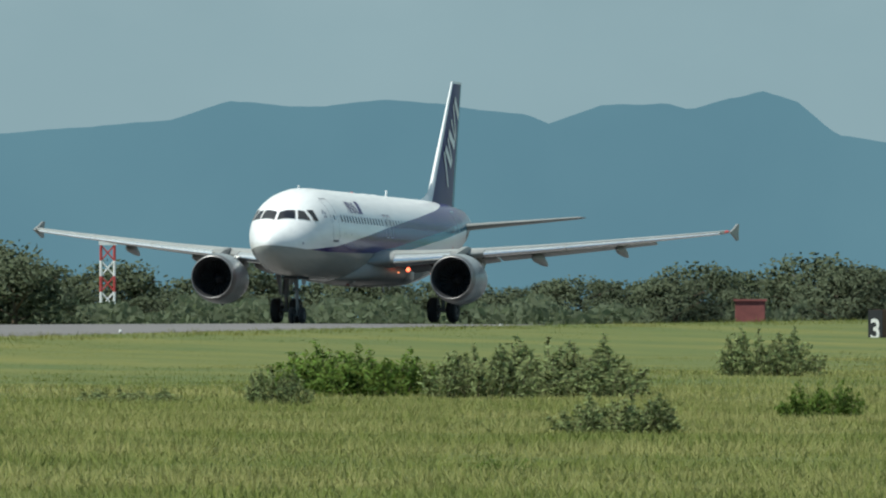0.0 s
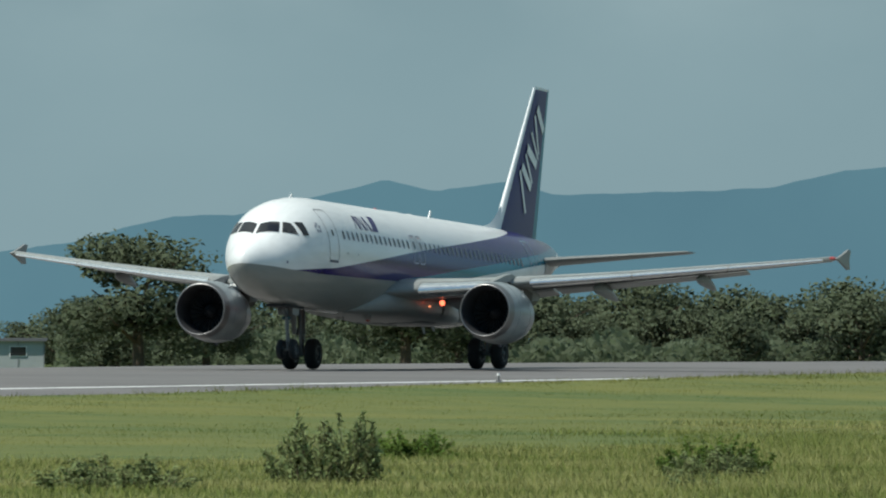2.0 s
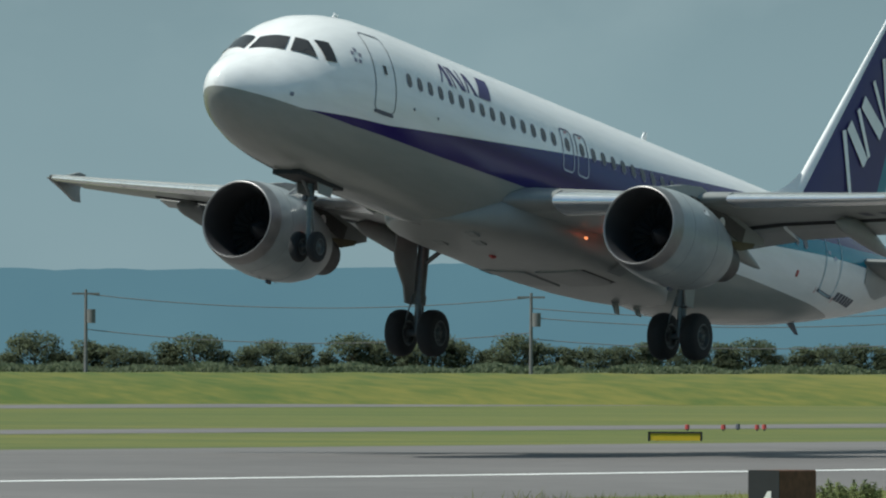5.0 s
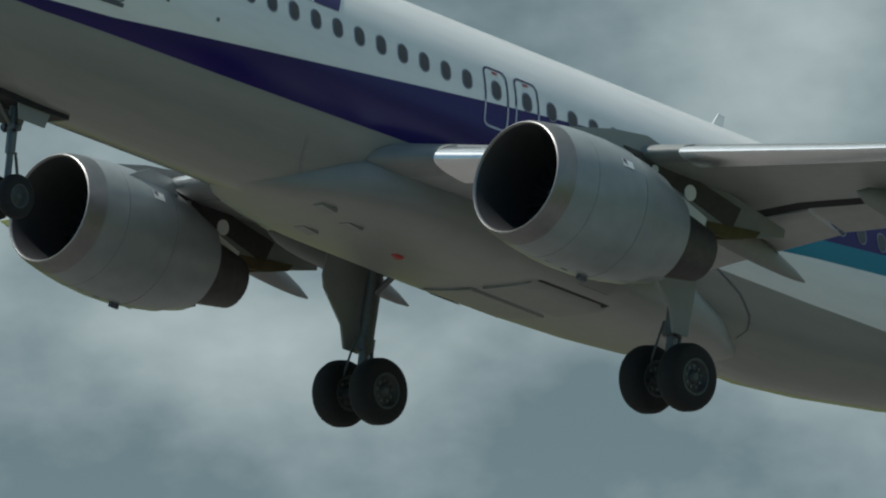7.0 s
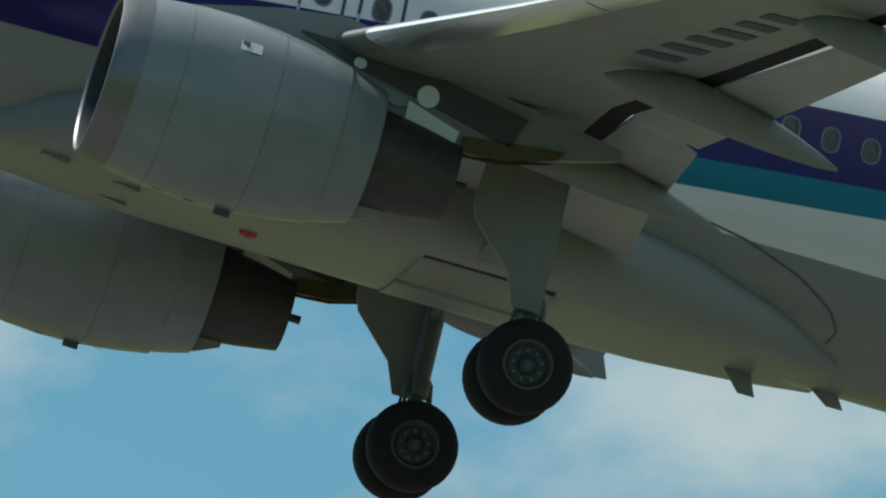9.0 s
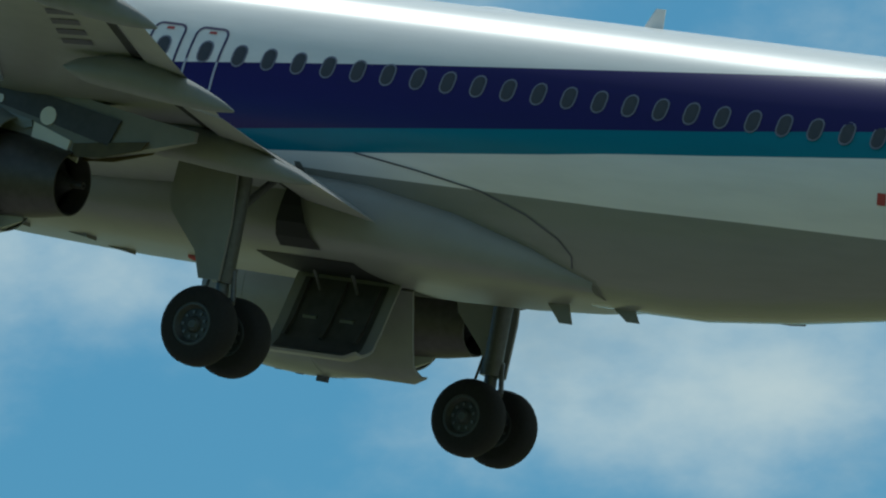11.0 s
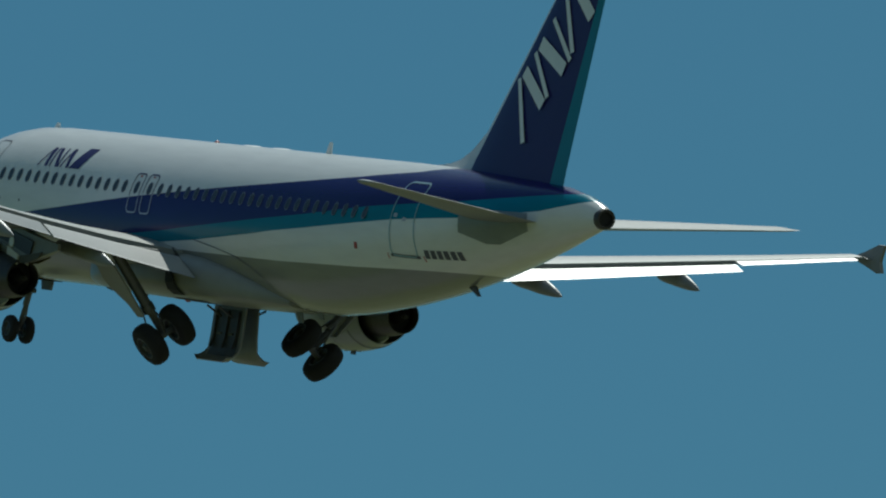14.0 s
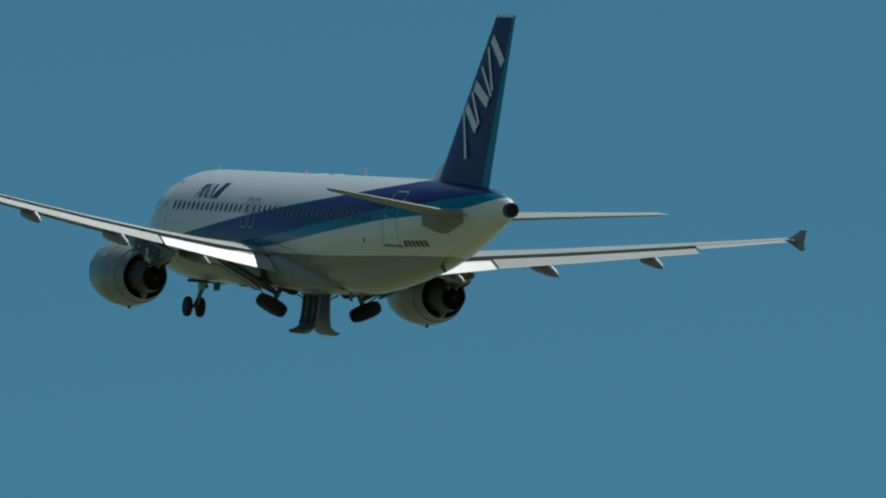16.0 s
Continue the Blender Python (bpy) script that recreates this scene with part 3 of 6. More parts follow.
def section(le, chord, t, c0, c1, drop=0.0, n=9, camber=0.018, shift=(0, 0), notch=0.55):
    """Points of an aerofoil slice between two chord fractions. le: its leading edge; drop: degrees of turn nose-fixed."""
    up, lo = [], []
    for k in range(n + 1):
        c = c0 + (c1 - c0) * (k / n) ** (1.6 if c0 == 0 else 1)
        m = camber * 4 * c * (1 - c)
        e = naca(c, t)
        if c0 > 0:
            e *= 1.0 if 0 < k < n or c0 < 0.5 else (notch if k == 0 else 1.0)
        up.append((c, m + e)), lo.append((c, m - e * 0.8))
    pts = up + lo[::-1][:-1] if c0 == 0 else up + lo[::-1]
    a = radians(drop)
    res = []
    for c, h in pts:
        dx, dz = (c - c0) * chord, h * chord
        res.append((le[0] + c0 * chord + shift[0] + dx * math.cos(a) + dz * math.sin(a), le[1], le[2] + shift[1] - dx * math.sin(a) + dz * math.cos(a)))
    return res


# wing stations: y, leading edge x, chord, height, relative thickness
WING = ((1.6, 11.9, 7.1, -1.18, 0.145), (1.98, 12.05, 6.7, -1.15, 0.14), (4.0, 13.15, 5.45, -0.98, 0.125), (6.4, 14.45, 4.15, -0.74, 0.115),
        (9.0, 15.9, 3.45, -0.50, 0.11), (11.7, 17.35, 2.75, -0.22, 0.108), (14.5, 18.9, 2.05, 0.08, 0.105), (16.75, 20.15, 1.5, 0.34, 0.10))


def wing_at(y):
    return interp(WING, y)


def build_wing(plane, s):
    """One wing with its slats, flaps, aileron, fairings and tip fence. s: 1 starboard, -1 port."""
    def panel(y0, y1, c0, c1, drop=0, shift=(0, 0), n=9, grow=1.0):
        ys = [y0] + [r[0] for r in WING if y0 < r[0] < y1] + [y1]
        rings = []
        for y in ys:
            x, ch, z, t = wing_at(y)
            rings.append([Vector(p) for p in section((x, s * y, z), ch, t * grow, c0, c1, drop, n=n, shift=shift)])
        return at_ref(loft(rings))
    wing = part("wing", panel(1.6, 16.75, 0.07, 0.78, n=12), MAT["wing"], plane, "light grey swept wing with lowered flaps")
    for y0, y1 in ((2.75, 5.1), (6.55, 10.0), (10.04, 13.3), (13.34, 16.55)):
        part("slat", panel(y0, y1, 0, 0.135, 0, (-0.10, -0.06)), MAT["slat"], wing, "pale metal leading edge slat")
    part("root_leading_edge", panel(1.6, 2.73, 0, 0.08), MAT["grey"], wing)
    part("pylon_leading_edge", panel(5.12, 6.53, 0, 0.08), MAT["grey"], wing)
    part("flap", panel(2.1, 6.35, 0.78, 1.0, 12, (0.24, -0.10)), MAT["flap"], wing, "lowered inboard flap")
    part("flap", panel(6.45, 13.4, 0.78, 1.0, 12, (0.20, -0.08)), MAT["flap"], wing, "lowered outboard flap")
    # a thin black strip paints the shade of the gap before the flaps
    part("flap_cove_shade", panel(2.05, 13.42, 0.765, 0.83, 8, (0.0, -0.05), grow=0.45), MAT["black"], wing, "black strip painted as the shade ahead of the flaps")
    part("aileron", panel(13.46, 16.5, 0.785, 1.0, 4), MAT["flap"], wing, "aileron")
    for y, size, reach in ((4.87, 1.0, 0.97), (8.23, 0.95, 1.10), (11.9, 0.85, 0.98)):
        x, ch, z, t = wing_at(y)
        rings = []
        tail = x + ch + reach
        nose = x + 0.46 * ch
        for k in range(13):
            u = k / 12
            r = 0.19 * size * max(0.0, math.sin(math.pi * u ** 0.8)) ** 0.75 + 0.015
            cx, cz = nose + (tail - nose) * u, z - 0.20 - 0.10 * size - 0.62 * size * max(0, u - 0.35) ** 1.25
            rings.append([Vector((cx, s * y + r * math.cos(a), cz + 1.35 * r * math.sin(a))) for a in [2 * math.pi * q / 12 for q in range(12)]])
        part("flap_track_fairing", at_ref(loft(rings)), MAT["grey"], wing, "pointed flap track fairing")
    # tip fence, an arrow of two swept fins
    y = 16.95
    fence = plate([(20.4, 0.34), (21.2, 0.54), (21.9, 0.76), (22.2, 0.75), (22.05, 0.44), (22.0, 0.30), (22.12, 0.0), (21.85, -0.02), (21.2, 0.16)], 0.09, "y", s * y)
    part("wingtip_fence", at_ref(fence), MAT["grey"], wing, "small grey wingtip fence")
    tip = loft([[Vector(p) for p in section((20.15, s * 16.75, 0.34), 1.5, 0.10, 0, 1)], [Vector(p) for p in section((20.3, s * 16.86, 0.34), 1.35, 0.05, 0, 1)]])
    part("wingtip", at_ref(tip), MAT["red"] if s < 0 else MAT["grey"], wing, "wingtip cap")
    # registration on the underside of the port wing, as plain bars
    if s < 0:
        for k in range(6):
            y0 = 8.68 + 0.47 * k
            corners = []
            for yy, c in ((y0, 0.47), (y0, 0.62), (y0 + 0.24, 0.62), (y0 + 0.24, 0.47)):
                x, ch, z, t = wing_at(yy)
                corners.append((x + c * ch, -yy, z + ch * (0.072 * c * (1 - c) - 0.8 * naca(c, t)) - 0.012))
            bar = corners
            part("registration_bar", at_ref((bar, [(0, 1, 2, 3)])), MAT["seal"], wing, smooth=False)
    return wing


def build_engine(plane, s):
    """One turbofan: its axis rises a little towards the intake."""
    y, z = s * 5.75, (-1.90 if s > 0 else -1.98)
    tilt = Matrix.Translation((13.5, y, z)) @ Matrix.Rotation(radians(1.4), 4, "Y") @ Matrix.Translation((-13.5, 0, 0))

    def turned(profile, n=48, drop=0.0):
        return at_ref(moved(revolve(profile, n), tilt @ Matrix.Translation((0, 0, drop))))

    eng = part("engine", turned([(11.86, 1.085), (12.1, 1.125), (12.5, 1.165), (12.95, 1.185), (13.45, 1.165), (13.95, 1.10), (14.42, 1.01), (14.44, 0.985)]), MAT["nacelle"], plane, "light grey turbofan engine nacelle")
    part("intake_lip", turned([(11.505, 0.945), (11.48, 0.96), (11.47, 0.975), (11.48, 0.995), (11.54, 1.022), (11.66, 1.052), (11.86, 1.086)]), MAT["lip"], eng, "brushed metal intake lip ring")
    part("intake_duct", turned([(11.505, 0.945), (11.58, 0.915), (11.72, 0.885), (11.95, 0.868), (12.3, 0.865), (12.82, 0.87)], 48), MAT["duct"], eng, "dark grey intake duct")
    part("fan_nozzle", turned([(14.36, 0.995), (14.5, 0.965), (14.75, 0.90), (14.93, 0.845), (14.93, 0.825), (14.5, 0.88), (13.9, 0.90)]), MAT["nacelle"], eng, "grey fan nozzle sleeve")
    for k in range(24):
        a = 2 * math.pi * k / 24
        rows = []
        for q in range(5):
            r, sweep, w = 0.25 + 0.153 * q, 0.03 * q * q / 4, 0.17 - 0.020 * q
            rows.append([(12.60 + 0.02 * q, r * math.cos(a + sweep), r * math.sin(a + sweep)), (12.74, r * math.cos(a + sweep + w), r * math.sin(a + sweep + w))])
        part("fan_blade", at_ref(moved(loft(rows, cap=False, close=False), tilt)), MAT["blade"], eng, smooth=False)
    # flat black disc in place of the shade behind the fan
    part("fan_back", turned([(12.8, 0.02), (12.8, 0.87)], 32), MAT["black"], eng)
    part("spinner", turned([(12.28, 0.0), (12.34, 0.07), (12.5, 0.18), (12.66, 0.26)], 24), MAT["blade"], eng, "fan spinner")
    part("core_cowl", turned([(13.9, 0.60), (14.5, 0.65), (14.95, 0.64), (15.5, 0.57), (16.02, 0.475), (16.02, 0.45), (15.7, 0.44)], 36), MAT["dark_metal"], eng, "dark burnt metal core exhaust")
    part("exhaust_plug", turned([(15.6, 0.44), (15.62, 0.24), (15.85, 0.17), (16.0, 0.08), (16.02, 0.0)], 20), MAT["black"], eng)
    part("vent_tube", turned([(15.6, 0.06), (16.22, 0.055), (16.22, 0.03)], 14), MAT["dark_metal"], eng, "thin centre vent tube")
    # flat black ring in place of the shade inside the fan nozzle
    part("fan_exit", turned([(13.9, 0.90), (13.9, 0.60)], 32), MAT["black"], eng)
    # the split of the nozzle below the core
    part("lower_bifurcation", at_ref(moved(loft([[(x, -w, z1), (x, w, z1), (x, w * 0.5, z0), (x, -w * 0.5, z0)] for x, w, z0, z1 in ((13.9, 0.10, -0.94, -0.5), (14.6, 0.12, -0.92, -0.55), (15.0, 0.10, -0.80, -0.56), (15.3, 0.03, -0.66, -0.56))]), tilt)), MAT["nacelle"], eng, "grey fairing below the core")
    # pylon
    rings = []
    for x, z0, z1, w in ((12.3, -0.86, -0.80, 0.04), (12.9, -0.92, -0.66, 0.10), (13.5, -1.0, -0.52, 0.13), (14.3, -1.3, -0.42, 0.15), (15.0, -1.52, -0.55, 0.15), (16.2, -1.62, -0.80, 0.14), (17.2, -1.42, -0.95, 0.11), (18.0, -1.20, -1.05, 0.04)):
        rings.append([Vector((x, y - w, z0)), Vector((x, y + w, z0)), Vector((x, y + w * 0.9, z1)), Vector((x, y - w * 0.9, z1))])
    part("pylon", at_ref(loft(rings)), MAT["grey"], eng, "engine pylon")
    for side in (-1, 1):
        part("pylon_panel", at_ref(plate([(13.75, -0.74), (15.0, -0.74), (16.75, -1.04), (16.6, -1.44), (15.5, -1.20), (14.5, -1.00)], 0.03, "y", y + side * 0.15)), MAT["dark_metal"], eng, "dark pylon heat panel")
        part("pylon_patch", at_ref(plate([(15.25, -1.22), (15.95, -1.43), (15.9, -1.70), (15.25, -1.46)], 0.04, "y", y + side * 0.16)), MAT["white"], eng, "pale pylon panel")
        part("pylon_tail_panel", at_ref(plate([(16.0, -1.46), (17.3, -1.30), (17.2, -1.44), (16.55, -1.62), (16.0, -1.66)], 0.03, "y", y + side * 0.15)), MAT["heat"], eng, "brown heat-stained pylon panel")
        part("pylon_disc", at_ref(tube((15.47, y + side * 0.15, -1.11), (15.47, y + side * 0.18, -1.11), 0.14, n=20)), MAT["white"], eng, "pale round pylon cover")
        part("pylon_cover", at_ref(plate(round_rect(14.55, -0.94, 0.16, 0.13, 0.06), 0.03, "y", y + side * 0.165)), MAT["white"], eng, "small pale pylon cover")
        part("pylon_cover", at_ref(plate([(14.75, -1.12), (15.2, -1.20), (15.24, -1.30), (15.1, -1.34), (14.85, -1.26)], 0.05, "y", y + side * 0.165)), MAT["nacelle"], eng, "pale pylon fairing")
    for x, r in ((12.34, 1.151), (13.52, 1.158)):
        part("cowl_seam", turned([(x, r - 0.02), (x + 0.003, r + 0.002), (x + 0.010, r + 0.002), (x + 0.013, r - 0.02)]), MAT["cowl_seam"], eng, "thin cowl seam")
    # seam along the keel of the cowl, latches on it, a drain mast
    for k in range(4):
        part("cowl_latch", at_ref(moved(box(12.5 + 0.4 * k, -0.02, -1.192 + 0.02 * abs(k - 1), 12.62 + 0.4 * k, 0.02, -1.15), tilt)), MAT["seam"], eng, smooth=False)
    part("strake", at_ref(moved(plate([(12.45, 0.86), (12.95, 1.14), (13.55, 1.12), (13.75, 0.86)], 0.03, "y", -s * 0.74), tilt)), MAT["nacelle"], eng, "nacelle strake")
    for side in (-1, 1):
        mark = lambda x0, x1, a0, a1: ([(x, side * 1.192 * math.cos(a), 1.192 * math.sin(a)) for x, a in ((x0, a0), (x1, a0), (x1, a1), (x0, a1))], [(0, 1, 2, 3)])
        part("cowl_mark", at_ref(moved(mark(12.95, 13.22, 0.52, 0.66), tilt)), MAT["white"], eng, "small pale cowl vent", smooth=False)
        part("cowl_vent", at_ref(moved(([(12.97, side * 1.197 * math.cos(0.60), 1.197 * math.sin(0.60)), (13.06, side * 1.197 * math.cos(0.56), 1.197 * math.sin(0.56)), (13.06, side * 1.197 * math.cos(0.65), 1.197 * math.sin(0.65)), (12.97, side * 1.197 * math.cos(0.65), 1.197 * math.sin(0.65))], [(0, 1, 2, 3)]), tilt)), MAT["seal"], eng, smooth=False)
    part("drain_mast", at_ref(moved(box(13.3, -0.03, -1.25, 13.5, 0.03, -1.12), tilt)), MAT["seal"], eng)
    return eng


def build_tail(plane):
    """Fin with its white leading edge, light blue rudder strip and plain slanted bars; tailplanes."""
    FIN = ((1.75, 29.40, 34.75, 0.36), (2.3, 29.80, 34.85, 0.34), (7.98, 34.32, 36.2, 0.15))
    def fin_panel(c0, c1, grow=1.0, z0=1.75, z1=7.98):
        rings = []
        for z in (z0, *(r[0] for r in FIN if z0 < r[0] < z1), z1):
            le, te, t = interp(FIN, z)
            ch = te - le
            pts = section((0, 0, 0), 1.0, 0.10, c0, c1, camber=0.0, notch=1.0)
            rings.append([Vector((le + p[0] * ch, (p[2]) * ch * 1.05 * grow, z)) for p in pts])
        return at_ref(loft(rings))
    fin = part("fin", fin_panel(0.055, 0.70), MAT["purple"], plane, "dark blue fin with pale slanted bars")
    part("fin_leading_edge", fin_panel(0, 0.062, 1.0), MAT["white"], fin, "white fin leading edge")
    part("rudder", fin_panel(0.70, 0.88), MAT["purple"], fin, "dark blue rudder")
    part("rudder_edge", fin_panel(0.88, 1.0), MAT["teal"], fin, "light blue rudder trailing strip")
    part("fin_cap", fin_panel(0, 1.0, 1.06, 7.9, 8.0), MAT["white"], fin, "pale fin tip cap")
    rings = []
    for x, top, w in ((27.9, 2.13, 0.02), (28.5, 2.19, 0.06), (29.1, 2.33, 0.10), (29.6, 2.56, 0.13), (30.0, 2.82, 0.15), (30.3, 3.05, 0.16), (30.9, 3.0, 0.10)):
        rings.append([Vector((x, -w, 2.0)), Vector((x, -w * 0.55, top * 0.6 + 0.8)), Vector((x, 0, top)), Vector((x, w * 0.55, top * 0.6 + 0.8)), Vector((x, w, 2.0))])
    part("dorsal_fillet", at_ref(loft(rings)), MAT["white"], fin, "white curved dorsal fillet")
    # pale slanted bars in the place of the airline's mark
    for s in (-1, 1):
        for (xa, za), (xb, zb), w in (((32.75, 2.90), (32.15, 4.55), 0.19), ((33.50, 3.92), (32.40, 4.75), 0.36), ((33.70, 4.12), (32.85, 5.25), 0.17), ((34.36, 4.87), (33.08, 5.50), 0.40),
                                      ((34.60, 5.12), (33.60, 6.15), 0.16), ((34.67, 5.32), (34.08, 6.85), 0.18), ((35.40, 6.28), (34.40, 7.15), 0.38)):
            d = Vector((xb - xa, 0, zb - za)).normalized()
            o = Vector((d.z, 0, -d.x)) * w / 2
            quad = []
            for v in (Vector((xa, 0, za)) - o, Vector((xa, 0, za)) + o, Vector((xb, 0, zb)) + o, Vector((xb, 0, zb)) - o):
                le, te, t = interp(FIN, v.z)
                c = min(0.98, max(0.03, (v.x - le) / (te - le)))
                quad.append(Vector((v.x, s * (naca(c, 0.10) * (te - le) * 1.05 + 0.02), v.z)))
            rows = [[quad[0].lerp(quad[3], k / 6), quad[0].lerp(quad[3], k / 6).lerp(quad[1].lerp(quad[2], k / 6), 0.5), quad[1].lerp(quad[2], k / 6)] for k in range(7)]
            part("fin_bar", at_ref(loft(rows, cap=False, close=False)), MAT["white"], fin, "pale slanted bar", smooth=False)
    for s in (-1, 1):
        rings = []
        for y, x, ch, z in ((0.3, 31.0, 3.9, 0.86), (1.0, 31.5, 3.5, 0.94), (6.05, 35.05, 1.35, 1.44), (6.22, 35.3, 1.0, 1.46)):
            rings.append([Vector(p) for p in section((x, s * y, z), ch, 0.10 if y < 6.1 else 0.05, 0, 1, camber=-0.008)])
        tp = part("tailplane", at_ref(loft(rings)), MAT["grey"], plane, "light grey tailplane")
        part("tailplane_root", hull_patch(([(31.9, 0.44), (32.9, 0.22), (33.4, 0.24), (34.6, 0.66)], [(31.87, 1.02), (32.9, 1.08), (33.5, 1.10), (34.6, 1.12)]), s, 0.02), MAT["nacelle"], tp, "grey tailplane root panel")
    part("tail_cone", at_ref(revolve_at([(37.08, 0.285), (37.25, 0.26), (37.25, 0.20), (37.1, 0.17)], 0, 1.18)), MAT["dark_metal"], plane, "dark exhaust ring of the tail cone")
    # flat black disc in place of the bore's shade
    part("tail_cone_bore", at_ref(revolve_at([(37.17, 0.24), (37.17, 0.0)], 0, 1.18)), MAT["black"], plane)


def revolve_at(profile, y, z, n=28):
    return moved(revolve(profile, n), Matrix.Translation((0, y, z)))


def build_belly(plane):
    """The wing-to-body fairing."""
    rings = []
    for x, w, top, bot in ((10.2, 0.42, -1.80, -2.055), (10.9, 1.08, -1.50, -2.075), (11.5, 1.50, -1.22, -2.09), (12.1, 1.82, -1.0, -2.105), (12.8, 2.06, -0.86, -2.12), (13.5, 2.15, -0.80, -2.13), (16.5, 2.18, -0.72, -2.17), (18.5, 2.06, -0.80, -2.18), (20.0, 1.80, -1.02, -2.16), (21.2, 1.42, -1.35, -2.10), (22.1, 0.9, -1.70, -2.03)):
        c, hh = (top + bot) / 2, (top - bot) / 2
        rings.append([Vector((x, w * math.copysign(abs(math.cos(a)) ** 0.62, math.cos(a)), c + hh * math.copysign(abs(math.sin(a)) ** 0.62, math.sin(a)))) for a in [2 * math.pi * k / 40 for k in range(40)]])
    b = part("belly_fairing", at_ref(loft(rings)), MAT["belly"], plane, "grey wing root belly fairing")
    for s in (-1, 1):
        part("fairing_seam", hull_ribbon([(18.2, -0.52), (19.33, -0.66), (20.45, -0.83), (21.24, -1.08), (21.75, -1.35), (21.92, -1.55), (21.85, -1.70)], 0.024, s, 0.012, closed=False), MAT["seal"], b, "dark seam of the wing root fairing")
    for x, y, z in ((12.6, -0.55, -2.10), (12.6, 0.55, -2.10), (11.6, -0.9, -2.07)):
        part("air_scoop", at_ref(loft([[(x, y - 0.12, z + 0.05), (x, y + 0.12, z + 0.05), (x, y + 0.12, z - 0.02), (x, y - 0.12, z - 0.02)], [(x + 0.36, y - 0.13, z + 0.06), (x + 0.36, y + 0.13, z + 0.06), (x + 0.36, y + 0.13, z - 0.07), (x + 0.36, y - 0.13, z - 0.07)]])), MAT["grey"], b)
    part("belly_beacon", at_ref(revolve_at([(14.38, 0.0), (14.40, 0.06), (14.51, 0.09), (14.62, 0.06), (14.64, 0.0)], 0, -2.13, 12)), MAT["red"], b, "red anticollision lamp")
    for s in (-1, 1):
        part("skin_seam", hull_ribbon([(10.45, -1.15), (10.55, -1.38), (10.66, -1.54), (10.83, -1.68), (11.1, -1.80)], 0.016, s, 0.010, closed=False), MAT["seam"], b, "thin skin joint")
    # nose wheel bay: a solid black block stands in for its shade
    part("wheel_bay_shade", at_ref(box(3.9, -0.38, -2.10, 6.1, 0.38, -1.99)), MAT["black"], plane, "black block in place of the shaded nose wheel bay", smooth=False)


